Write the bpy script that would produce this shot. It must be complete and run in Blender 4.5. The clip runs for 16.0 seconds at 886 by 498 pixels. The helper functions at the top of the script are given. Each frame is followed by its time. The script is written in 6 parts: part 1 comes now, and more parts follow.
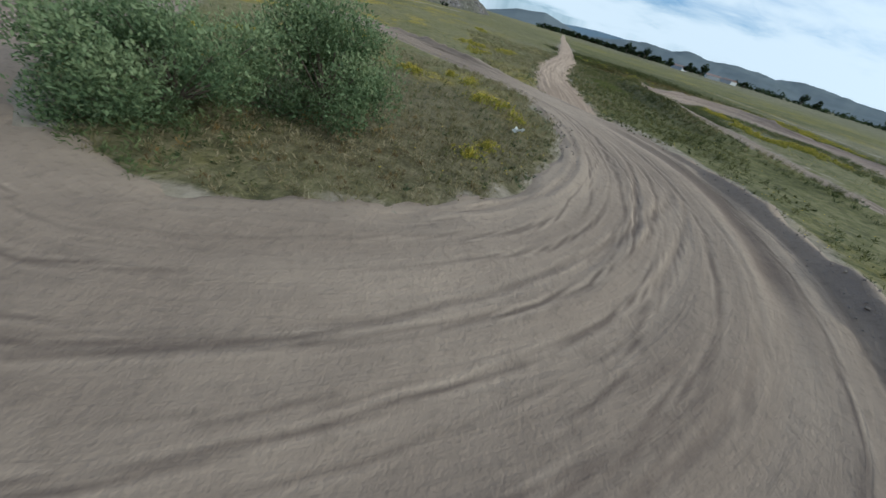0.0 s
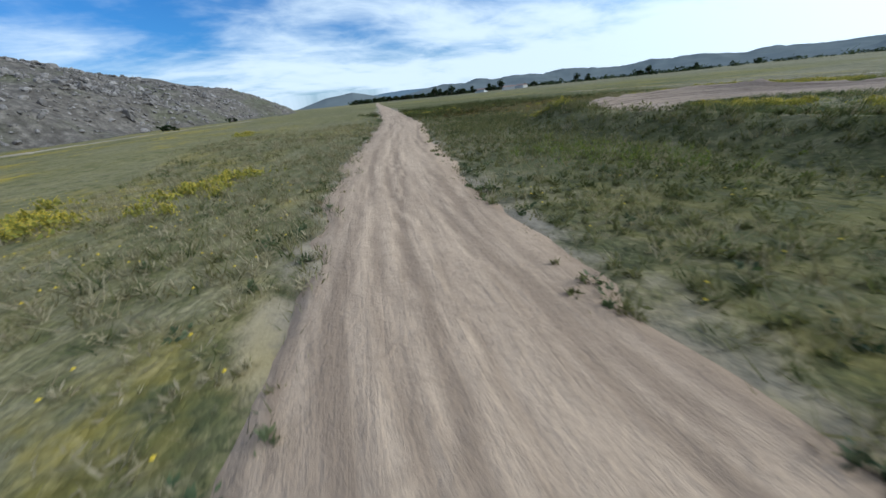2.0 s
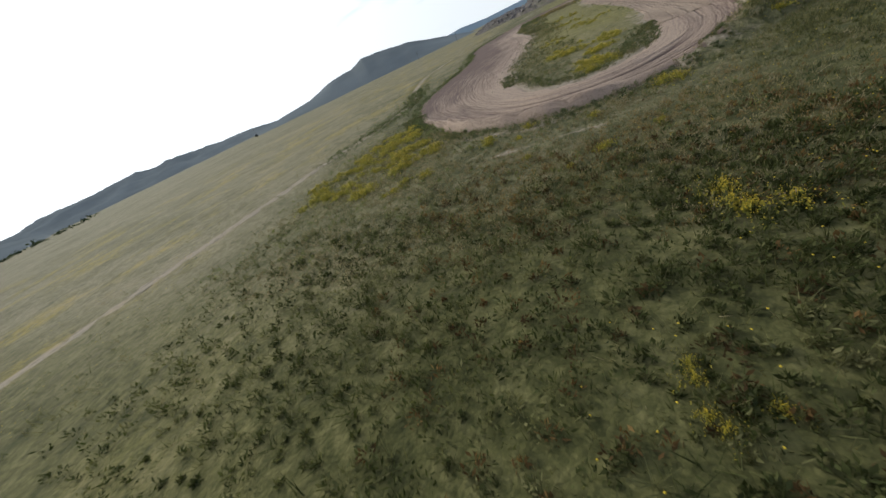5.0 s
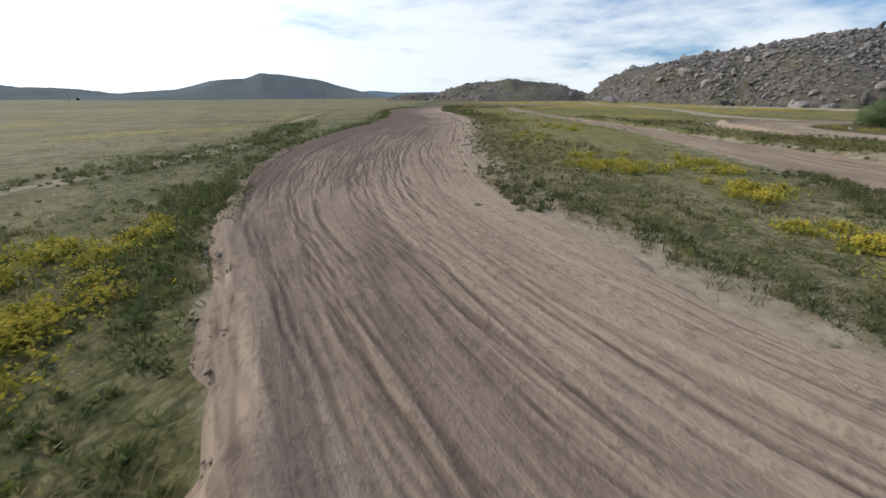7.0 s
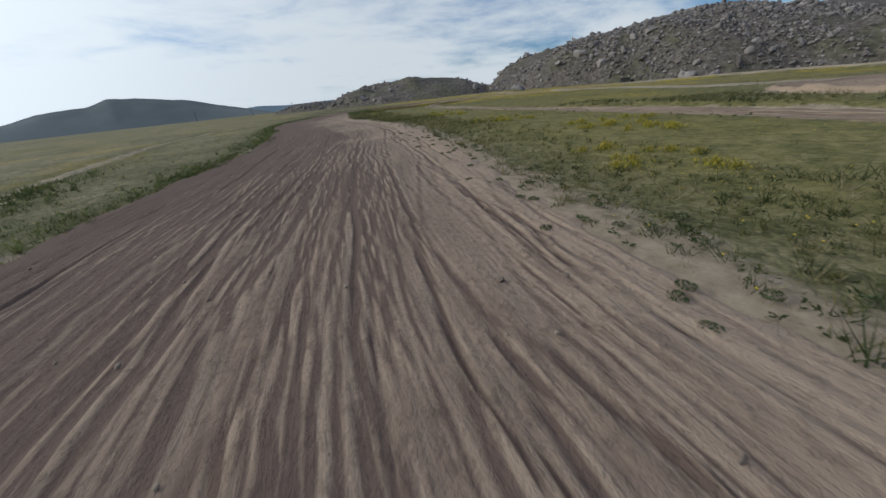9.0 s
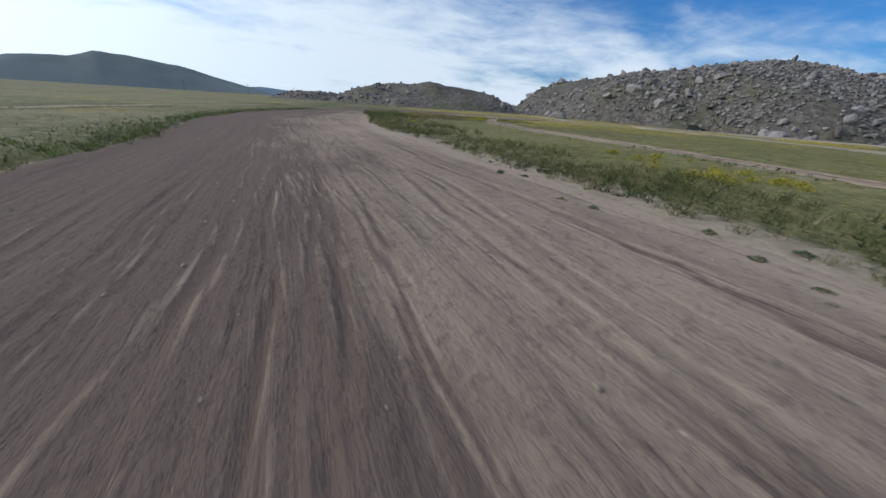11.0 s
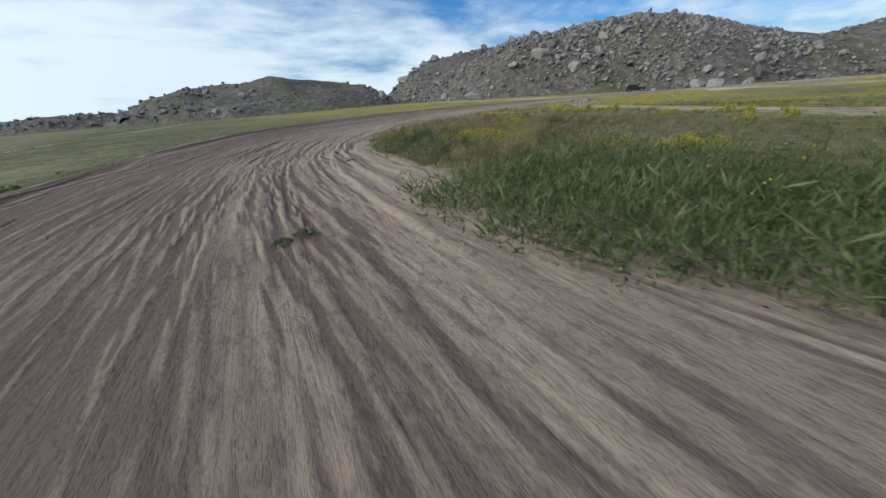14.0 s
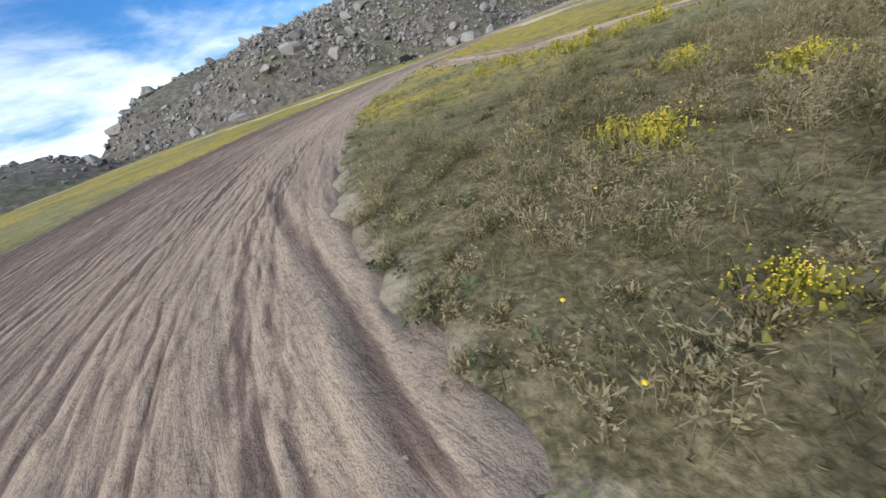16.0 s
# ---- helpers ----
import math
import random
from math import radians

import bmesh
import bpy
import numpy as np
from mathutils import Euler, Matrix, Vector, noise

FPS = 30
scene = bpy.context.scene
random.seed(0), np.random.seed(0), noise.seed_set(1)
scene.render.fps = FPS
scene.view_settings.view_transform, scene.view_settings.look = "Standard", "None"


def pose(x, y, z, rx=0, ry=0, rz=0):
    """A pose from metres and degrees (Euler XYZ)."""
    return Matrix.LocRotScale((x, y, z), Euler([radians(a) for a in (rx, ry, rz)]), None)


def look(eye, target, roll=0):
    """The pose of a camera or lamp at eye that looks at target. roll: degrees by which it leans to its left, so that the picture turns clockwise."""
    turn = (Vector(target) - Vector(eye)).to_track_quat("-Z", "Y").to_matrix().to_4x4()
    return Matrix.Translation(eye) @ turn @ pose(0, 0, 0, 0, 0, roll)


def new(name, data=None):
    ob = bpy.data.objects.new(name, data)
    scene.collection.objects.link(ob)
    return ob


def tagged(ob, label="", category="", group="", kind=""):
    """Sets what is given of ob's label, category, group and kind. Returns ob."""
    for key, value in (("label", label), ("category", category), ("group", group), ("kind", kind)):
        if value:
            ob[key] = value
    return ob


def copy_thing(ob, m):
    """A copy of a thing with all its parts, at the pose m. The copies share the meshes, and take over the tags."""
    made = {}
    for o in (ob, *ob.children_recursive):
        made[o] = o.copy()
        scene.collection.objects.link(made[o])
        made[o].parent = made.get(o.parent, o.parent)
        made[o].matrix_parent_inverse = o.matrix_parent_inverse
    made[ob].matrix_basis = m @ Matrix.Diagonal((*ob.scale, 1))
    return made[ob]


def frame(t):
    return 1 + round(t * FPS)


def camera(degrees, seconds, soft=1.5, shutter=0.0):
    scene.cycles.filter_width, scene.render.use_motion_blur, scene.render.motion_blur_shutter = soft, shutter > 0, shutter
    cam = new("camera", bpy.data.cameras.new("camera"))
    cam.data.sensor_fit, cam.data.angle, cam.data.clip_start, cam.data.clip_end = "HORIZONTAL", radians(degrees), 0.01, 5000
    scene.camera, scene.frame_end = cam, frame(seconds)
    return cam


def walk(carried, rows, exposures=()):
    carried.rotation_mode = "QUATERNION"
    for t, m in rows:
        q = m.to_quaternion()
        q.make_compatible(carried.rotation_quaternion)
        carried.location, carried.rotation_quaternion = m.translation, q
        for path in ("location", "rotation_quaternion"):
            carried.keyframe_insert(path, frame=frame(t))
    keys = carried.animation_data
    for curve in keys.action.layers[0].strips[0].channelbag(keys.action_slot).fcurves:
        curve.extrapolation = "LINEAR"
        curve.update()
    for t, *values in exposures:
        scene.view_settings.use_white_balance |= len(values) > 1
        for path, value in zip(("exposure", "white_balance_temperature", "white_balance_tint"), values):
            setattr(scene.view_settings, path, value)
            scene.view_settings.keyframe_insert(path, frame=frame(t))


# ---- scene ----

# ---- camera and its way ----
cam = camera(106.0, 16.0, soft=1.5, shutter=0.05)


def fly(x, y, z, yaw, pitch, roll):
    """Camera pose from its place, heading, tilt and lean in degrees."""
    a, b = radians(yaw), radians(pitch)
    eye = Vector((x, y, z))
    return look(eye, eye + Vector((math.cos(a) * math.cos(b), math.sin(a) * math.cos(b), math.sin(b))), roll)


ROWS = [
    (0.0, -43.57, 33.64, 2.66, -8.6, -36.0, 16.6),
    (0.5, -40.01, 30.48, 2.57, -6.3, -29.0, 14.0),
    (1.0, -34.63, 28.24, 2.35, -9.8, -27.1, 12.5),
    (1.5, -27.80, 26.69, 2.00, -13.0, -25.2, 6.1),
    (2.0, -19.33, 26.59, 1.56, -24.0, -24.7, -5.9),
    (2.5, -10.43, 24.36, 1.33, -31.4, -20.9, -10.7),
    (3.0, -0.03, 20.53, 1.34, -42.4, -12.4, -19.8),
    (3.2, 4.05, 18.55, 1.53, -51.7, -10.7, -28.0),
    (3.5, 9.60, 16.25, 2.75, -67.8, -9.1, -32.8),
    (3.7, 12.70, 15.00, 3.50, -80.5, -13.4, -38.0),
    (4.1, 16.20, 12.30, 4.15, -103.0, -19.0, -40.0),
    (4.7, 16.00, 8.00, 4.55, -137.0, -26.0, -32.0),
    (5.3, 11.70, 4.50, 4.60, -167.5, -31.5, -19.5),
    (5.8, 6.85, 2.91, 4.37, -188.1, -32.8, -11.5),
    (6.0, 5.05, 2.55, 4.18, -184.3, -30.2, -7.5),
    (6.5, -0.33, 1.68, 3.48, -177.8, -27.0, -1.6),
    (7.0, -6.32, 0.31, 2.52, -179.1, -24.5, -0.3),
    (7.5, -10.14, -0.26, 2.44, -185.6, -19.2, -6.2),
    (8.0, -14.16, -1.34, 2.36, -189.2, -19.9, -7.5),
    (8.5, -18.96, -1.71, 2.12, -192.3, -23.7, -8.9),
    (9.0, -23.83, -1.59, 2.09, -192.8, -24.9, -6.2),
    (9.5, -29.64, -1.00, 1.88, -188.4, -23.7, -0.1),
    (10.0, -36.42, -0.39, 1.54, -187.7, -22.8, 3.1),
    (12.5, -77.42, -7.24, 1.73, -209.0, -23.9, 1.7),
    (13.0, -84.43, -6.14, 1.79, -208.0, -22.6, 0.7),
    (13.5, -90.76, -4.81, 1.54, -213.2, -23.1, -3.6),
    (14.0, -97.24, -3.40, 1.46, -218.7, -24.5, -4.5),
    (14.5, -103.47, -1.61, 1.61, -223.3, -25.4, -7.1),
    (15.0, -107.34, 1.17, 1.86, -226.4, -25.8, -9.0),
    (15.5, -109.73, 2.95, 1.80, -236.0, -27.6, -14.9),
    (16.0, -111.30, 4.00, 1.65, -248.6, -30.8, -20.9),
]
walk(cam, [(t, fly(*r)) for t, *r in ROWS],
     [(0.0, -0.42, 5380, -2), (0.5, 0.10, 5240, -4), (1.0, -0.02, 5300, 0), (1.5, -0.25, 5280, 1), (2.0, -0.28, 5320, 0), (2.5, -0.42, 5250, -1), (3.0, -0.52, 5500, -2), (3.5, -0.70, 5450, -3), (4.6, -0.35, 6000, 3), (5.8, -0.28, 6450, 8), (6.1, -0.18, 6420, 7), (6.5, -0.10, 6130, 6), (7.5, -0.46, 6130, 5), (8.2, -0.62, 6060, 5), (9.0, -0.73, 5960, 4), (10.0, -0.64, 5680, 4), (12.5, -0.34, 5580, 2), (13.5, -0.46, 5640, 0), (14.0, -0.36, 5660, 0), (15.0, -0.22, 5820, 0), (15.5, 0.11, 5860, 3), (16.0, 0.17, 5820, 3)])

# ---- world, sun, exposure ----
SUN_AZ, SUN_EL = radians(-112), radians(27)
SUN_DIR = Vector((math.cos(SUN_AZ) * math.cos(SUN_EL), math.sin(SUN_AZ) * math.cos(SUN_EL), math.sin(SUN_EL)))


class Nodes:
    """Short hand for building node trees."""

    def __init__(self, tree):
        self.t = tree

    def n(self, kind, **kw):
        nd = self.t.nodes.new(kind)
        for k, v in kw.items():
            if k in nd.inputs:
                nd.inputs[k].default_value = v
        return nd

    def ln(self, a, b):
        self.t.links.new(a, b)

    def put(self, sock, v):
        if hasattr(v, "is_linked"):
            self.ln(v, sock)
        else:
            sock.default_value = v

    def math(self, op, a, b=0.0, c=0.0, clamp=False):
        nd = self.t.nodes.new("ShaderNodeMath")
        nd.operation, nd.use_clamp = op, clamp
        for s, v in zip(nd.inputs, (a, b, c)):
            self.put(s, v)
        return nd.outputs[0]

    def noise(self, vec, scale, detail=3.0, rough=0.55, dist=0.0):
        nd = self.t.nodes.new("ShaderNodeTexNoise")
        if vec is not None:
            self.ln(vec, nd.inputs["Vector"])
        nd.inputs["Scale"].default_value = scale
        nd.inputs["Detail"].default_value = detail
        nd.inputs["Roughness"].default_value = rough
        nd.inputs["Distortion"].default_value = dist
        return nd.outputs[0]

    def ramp(self, fac, stops):
        nd = self.t.nodes.new("ShaderNodeValToRGB")
        self.put(nd.inputs[0], fac)
        el = nd.color_ramp.elements
        while len(el) < len(stops):
            el.new(0.5)
        for e, (p, c) in zip(el, stops):
            e.position = p
            e.color = (*c, 1) if len(c) == 3 else c
        return nd.outputs[0]

    def mix(self, fac, a, b, blend="MIX"):
        nd = self.t.nodes.new("ShaderNodeMix")
        nd.data_type, nd.blend_type = "RGBA", blend
        self.put(nd.inputs[0], fac)
        for s, v in ((nd.inputs[6], a), (nd.inputs[7], b)):
            self.put(s, (*v, 1) if isinstance(v, tuple) and len(v) == 3 else v)
        return nd.outputs[2]

    def map(self, vec, scale=(1, 1, 1), loc=(0, 0, 0), rot=(0, 0, 0)):
        nd = self.t.nodes.new("ShaderNodeMapping")
        self.ln(vec, nd.inputs[0])
        nd.inputs["Scale"].default_value = scale
        nd.inputs["Location"].default_value = loc
        nd.inputs["Rotation"].default_value = rot
        return nd.outputs[0]

    def step(self, v, lo, hi):
        nd = self.t.nodes.new("ShaderNodeMapRange")
        nd.interpolation_type = "SMOOTHSTEP"
        self.put(nd.inputs[0], v)
        nd.inputs[1].default_value, nd.inputs[2].default_value = lo, hi
        return nd.outputs[0]


def make_world():
    w = bpy.data.worlds.new("sky")
    scene.world = w
    w.use_nodes = True
    w.node_tree.nodes.clear()
    k = Nodes(w.node_tree)
    sky = k.n("ShaderNodeTexSky")
    sky.sky_type, sky.sun_disc = "NISHITA", False
    sky.sun_elevation, sky.sun_rotation = SUN_EL, radians(90) - SUN_AZ
    sky.air_density, sky.dust_density, sky.ozone_density = 1.0, 1.0, 2.0
    d = k.n("ShaderNodeTexCoord").outputs["Generated"]
    sep = k.n("ShaderNodeSeparateXYZ")
    k.ln(d, sep.inputs[0])
    up = k.math("MAXIMUM", sep.outputs[2], 0.03)
    flat = k.n("ShaderNodeCombineXYZ")
    k.ln(k.math("DIVIDE", sep.outputs[0], k.math("ADD", up, 0.16)), flat.inputs[0])
    k.ln(k.math("DIVIDE", sep.outputs[1], k.math("ADD", up, 0.16)), flat.inputs[1])
    v = k.map(flat.outputs[0], (1.0, 0.72, 1.0), (0.3, 1.7, 0), (0, 0, radians(25)))
    big = k.noise(v, 0.75, 5, 0.55, 0.4)
    fine = k.noise(v, 2.7, 6, 0.60, 0.35)
    dens = k.math("ADD", k.math("MULTIPLY", big, 0.75), k.math("MULTIPLY", fine, 0.40))
    dot = k.n("ShaderNodeVectorMath")
    dot.operation = "DOT_PRODUCT"
    k.ln(d, dot.inputs[0])
    dot.inputs[1].default_value = SUN_DIR
    near = k.math("MAXIMUM", dot.outputs["Value"], 0.0)
    veil = k.math("POWER", near, 3.0)
    low = k.math("SUBTRACT", 1.0, k.step(sep.outputs[2], 0.02, 0.24))
    flatsun = k.n("ShaderNodeVectorMath")
    flatsun.operation = "DOT_PRODUCT"
    k.ln(d, flatsun.inputs[0])
    flatsun.inputs[1].default_value = (math.cos(SUN_AZ), math.sin(SUN_AZ), 0)
    dens = k.math("ADD", dens, k.math("MULTIPLY", flatsun.outputs["Value"], 0.14))
    cover = k.step(k.math("ADD", dens, k.math("ADD", k.math("MULTIPLY", veil, 0.22), k.math("ADD", k.math("MULTIPLY", low, 0.20), k.math("MULTIPLY", k.step(sep.outputs[2], 0.34, 0.60), 0.10)))), 0.45, 0.80)
    glow = k.math("ADD", 9.6, k.math("MULTIPLY", k.math("POWER", near, 3.6), 9.0))
    cloud = k.n("ShaderNodeCombineColor")
    k.ln(k.math("MULTIPLY", glow, 0.97), cloud.inputs[0])
    k.ln(k.math("MULTIPLY", glow, 0.99), cloud.inputs[1])
    k.ln(k.math("MULTIPLY", glow, 1.03), cloud.inputs[2])
    bg = k.n("ShaderNodeBackground")
    clear = k.mix(1.0, sky.outputs[0], (0.47, 0.84, 1.30), "MULTIPLY")
    k.ln(k.mix(cover, clear, cloud.outputs[0]), bg.inputs[0])
    bg.inputs[1].default_value = 0.115
    out = k.n("ShaderNodeOutputWorld")
    k.ln(bg.outputs[0], out.inputs[0])


make_world()
sun = new("sun", bpy.data.lights.new("sun", "SUN"))
sun.data.energy, sun.data.angle, sun.data.color = 2.6, radians(3.0), (1.0, 0.93, 0.82)
sun.matrix_world = look(SUN_DIR * 50, (0, 0, 0))

# ---- plan ----
rng = np.random.default_rng(7)


def wave(x, y, size, seed=0):
    """Smooth value noise, -1 to 1, of that feature size in metres."""
    x, y = np.asarray(x, float) / size + seed * 17.31, np.asarray(y, float) / size - seed * 9.77
    i, j = np.floor(x).astype(np.int64), np.floor(y).astype(np.int64)
    u, v = x - i, y - j
    u, v = u * u * (3 - 2 * u), v * v * (3 - 2 * v)

    def h(a, b):
        n = (a * 374761393 + b * 668265263 + seed * 974711) & 0x7FFFFFFF
        n = ((n ^ (n >> 13)) * 1274126177) & 0x7FFFFFFF
        n = (n ^ (n >> 16)) & 0xFFFF
        return n / 32767.5 - 1
    return (h(i, j) * (1 - u) + h(i + 1, j) * u) * (1 - v) + (h(i, j + 1) * (1 - u) + h(i + 1, j + 1) * u) * v


def fractal(x, y, size, seed=0, octaves=4, gain=0.5):
    total, amp = 0, 1.0
    for o in range(octaves):
        total = total + amp * wave(x, y, size / 2 ** o, seed + o)
        amp *= gain
    return total


def curve_points(way, step):
    """A smooth line through way's rows (x, y, half width): Catmull-Rom, resampled at even steps. Columns x, y, half width, length."""
    w = np.array(way, float)
    w = np.vstack([2 * w[0] - w[1], w, 2 * w[-1] - w[-2]])
    out = []
    for a, b, c, d in zip(w[:-3], w[1:-2], w[2:-1], w[3:]):
        t = np.linspace(0, 1, 24, endpoint=False)[:, None]
        out.append(0.5 * (2 * b + (c - a) * t + (2 * a - 5 * b + 4 * c - d) * t ** 2 + (3 * b - a - 3 * c + d) * t ** 3))
    p = np.vstack(out + [w[-2:-1]])
    s = np.concatenate([[0], np.cumsum(np.hypot(*np.diff(p[:, :2], axis=0).T))])
    q = np.linspace(0, s[-1], max(3, int(s[-1] / step)))
    return np.stack([np.interp(q, s, p[:, k]) for k in range(3)] + [q], 1)


# ways: x, y, half width
RACE_WAY = [(-112, 66, 3.0), (-118, 52, 3.4), (-124, 40, 4.6), (-126.2, 29, 6.2), (-125.8, 18.5, 6.8), (-122.4, 10.1, 6.4), (-117.6, 3.3, 5.5), (-111.8, -0.7, 4.4),
            (-104, -3.6, 4.7), (-92, -5.8, 5.2), (-80, -6.4, 5.2), (-66, -4.2, 5.1), (-52, -2.4, 5.3), (-38, -2.9, 5.3), (-26, -3.4, 4.9), (-17, -2.15, 3.95),
            (-11.4, 0.2, 3.15), (-7.05, 3.05, 2.7), (-5.4, 6.7, 2.4), (-6.6, 10.4, 2.3), (-10.5, 13.3, 2.1), (-18, 14.8, 2.0), (-30, 15.4, 1.3), (-47, 15.3, 1.0),
            (-75, 14.4, 0.8), (-95, 15.4, 0.7), (-110, 22, 0.7), (-118, 34, 0.7)]
LOOP_WAY = [(-20, 64, 1.6), (-18, 56, 1.6), (-23, 48.5, 1.7), (-29, 45.3, 1.9), (-35.0, 43.9, 2.0), (-39.8, 41.6, 2.4), (-43.0, 37, 3.1), (-41.2, 31.0, 3.2), (-36.6, 27.6, 2.9), (-31.4, 26.9, 2.3),
            (-26.9, 28.5, 1.3), (-20.4, 34.3, 1.15), (-15.6, 40, 1.1), (-16.0, 47, 1.1), (-12, 56, 0.9), (2, 66, 0.9)]
ROAD_WAY = [(-29.6, 27.9, 1.7), (-25.0, 27.0, 1.40), (-16.9, 25.65, 1.28), (-7.55, 22.75, 1.33), (0.93, 19.6, 1.5), (9.2, 16.9, 1.3), (40, 8.0, 1.2), (80, -3.4, 1.15), (140, -20, 1.15), (240, -49, 1.15), (420, -100, 1.3)]
WEST_WAY = [(-44, 37, 1.6), (-56, 37, 1.6), (-66, 41, 1.5), (-80, 46, 1.2), (-100, 50, 1.2), (-118, 56, 1.6), (-126, 50, 1.5), (-150, 58, 1.0), (-190, 62, 1.0), (-240, 20, 0.9)]
FOOT_WAY = [(-117, 58, 1.2), (-108, 72, 0.9), (-90, 84, 0.8), (-60, 80, 0.8), (-30, 68, 0.8), (2, 66, 0.9), (40, 52, 0.8), (90, 30, 0.7)]
SOUTH_WAY = [(30, -22, 0.6), (8, -18.5, 0.5), (-9, -15.3, 0.5), (-16, -13.2, 0.5), (-24, -11.6, 0.5), (-34, -12.6, 0.45), (-50, -18, 0.4), (-80, -22, 0.5), (-130, -14, 0.5), (-190, 4, 0.6)]

# foot of the rocky hill and its height along x
FOOT = np.array([(-330, 190), (-300, 140), (-268, 104), (-256, 93), (-238, 84), (-200, 81), (-176, 82), (-162, 104), (-142, 112), (-125, 119), (-95, 150), (-60, 138), (-25, 98),
                 (0, 84), (38, 76), (70, 62), (112, 44), (160, 24), (205, 10), (226, 24), (240, 80), (270, 420), (-330, 700)], float)


def inside_hill(x, y):
    """Distance into the hill's foot, negative outside."""
    px, py = np.asarray(x, float), np.asarray(y, float)
    a, b = FOOT, np.roll(FOOT, -1, axis=0)
    best = np.full(px.shape, 1e9)
    odd = np.zeros(px.shape, bool)
    for (x0, y0), (x1, y1) in zip(a, b):
        ex, ey = x1 - x0, y1 - y0
        t = np.clip(((px - x0) * ex + (py - y0) * ey) / (ex * ex + ey * ey), 0, 1)
        best = np.minimum(best, np.hypot(px - x0 - t * ex, py - y0 - t * ey))
        odd ^= ((y0 > py) != (y1 > py)) & (px < ex * (py - y0) / (ey if ey else 1e-9) + x0)
    return np.where(odd, best, -best)


CAP_X = [-330, -290, -268, -256, -240, -219, -185, -150, -115, -70, 0, 60, 110, 150, 180, 205, 228]
CAP_Z = [5, 8, 10.5, 20.8, 20.0, 23.8, 26.6, 24.9, 13.8, 31, 41, 40, 33, 28, 20, 9, 3]


def hill_z(x, y):
    d = inside_hill(x, y)
    cap = np.interp(x, CAP_X, CAP_Z) * (1 + 0.16 * fractal(x, y, 42, 5, 3))
    dd = np.maximum(d + 5 * fractal(x, y, 22, 9, 3), 0)
    rise = np.interp(x, [-245, -215, -165, -120, 20, 90, 230], [1.7, 0.6, 1.45, 1.15, 0.45, 0.85, 0.85])
    z = cap * (1 - np.exp(-rise * dd / np.maximum(cap, 2)))
    # low rocky rise in the west
    r = np.hypot((x + 266) / 50, (y - 45) / 58) + 0.10 * fractal(x, y, 25, 14, 3)
    z2 = 10.6 * np.clip(2.0 * (1 - r), 0, 1) ** 0.7 * (1 + 0.22 * fractal(x, y, 18, 3, 3))
    r = np.hypot((x + 285) / 26, (y + 22) / 24)
    z3 = 4.6 * np.clip(1.7 * (1 - r), 0, 1) ** 0.8
    return np.maximum(np.maximum(z, z2), z3)


def plain_z(x, y):
    """The open ground without the worn ways."""
    x, y = np.asarray(x, float), np.asarray(y, float)
    z = 0.10 * fractal(x, y, 9, 21, 3) + 0.03 * fractal(x, y, 1.6, 31, 2)
    z = z - 0.022 * np.clip(y - 40, 0, 110) * np.clip((x + 190) / 60, 0, 1) * np.clip((90 - x) / 60, 0, 1)
    # grassy bank thrown up north of the narrow return track and round the hairpin
    crest = np.interp(x, [-54, -47, -18, -10.5, -6.6, -3.8, -2.5], [17.2, 17.3, 17.5, 16.4, 14.2, 11.0, 8.5])
    z = z + np.interp(x, [-26, -17], [0.40, 1.15]) * np.exp(-((y - crest) / 1.0) ** 2) * np.clip((x + 56) / 8, 0, 1) * np.clip((-2.5 - x) / 3, 0, 1) * (1 + 0.25 * wave(x, y, 3.0, 27))
    far = np.hypot(x + 40, y - 10)
    z = z + 0.5 * np.clip((far - 120) / 200, 0, 1) * fractal(x, y, 90, 41, 3)
    return z


WAYS = {"race": curve_points(RACE_WAY, 0.7), "loop": curve_points(LOOP_WAY, 0.7), "road": curve_points(ROAD_WAY, 0.8),
        "west": curve_points(WEST_WAY, 0.8), "foot": curve_points(FOOT_WAY, 0.8), "south": curve_points(SOUTH_WAY, 0.8)}


def way_gap(x, y):
    """Distance beyond the edge of the nearest worn way, negative on it."""
    x, y = np.asarray(x, float), np.asarray(y, float)
    best = np.full(x.shape, 60.0)
    fx, fy = x.ravel(), y.ravel()
    fb = best.ravel()
    for pts in WAYS.values():
        lo, hi = pts[:, :2].min(0) - 12, pts[:, :2].max(0) + 12
        idx = np.nonzero((fx > lo[0]) & (fx < hi[0]) & (fy > lo[1]) & (fy < hi[1]))[0]
        for part_ in np.array_split(idx, max(1, len(idx) // 20000)):
            q = pts[::2]
            dist = np.hypot(fx[part_, None] - q[None, :, 0], fy[part_, None] - q[None, :, 1]) - q[None, :, 2]
            fb[part_] = np.minimum(fb[part_], dist.min(1))
    return fb.reshape(x.shape)

# ---- materials ----


def material(name, build, rough=0.9, spec=0.25, metal=0.0):
    m = bpy.data.materials.new(name)
    m.use_nodes = True
    m.node_tree.nodes.clear()
    k = Nodes(m.node_tree)
    b = k.n("ShaderNodeBsdfPrincipled")
    b.inputs["Roughness"].default_value = rough
    b.inputs["Metallic"].default_value = metal
    b.inputs["Specular IOR Level"].default_value = spec
    o = k.n("ShaderNodeOutputMaterial")
    k.ln(b.outputs[0], o.inputs[0])
    build(k, b)
    return m


def place(k):
    return k.n("ShaderNodeNewGeometry").outputs["Position"]


def attr(k, name):
    nd = k.n("ShaderNodeAttribute")
    nd.attribute_name = name
    return nd.outputs["Fac"]


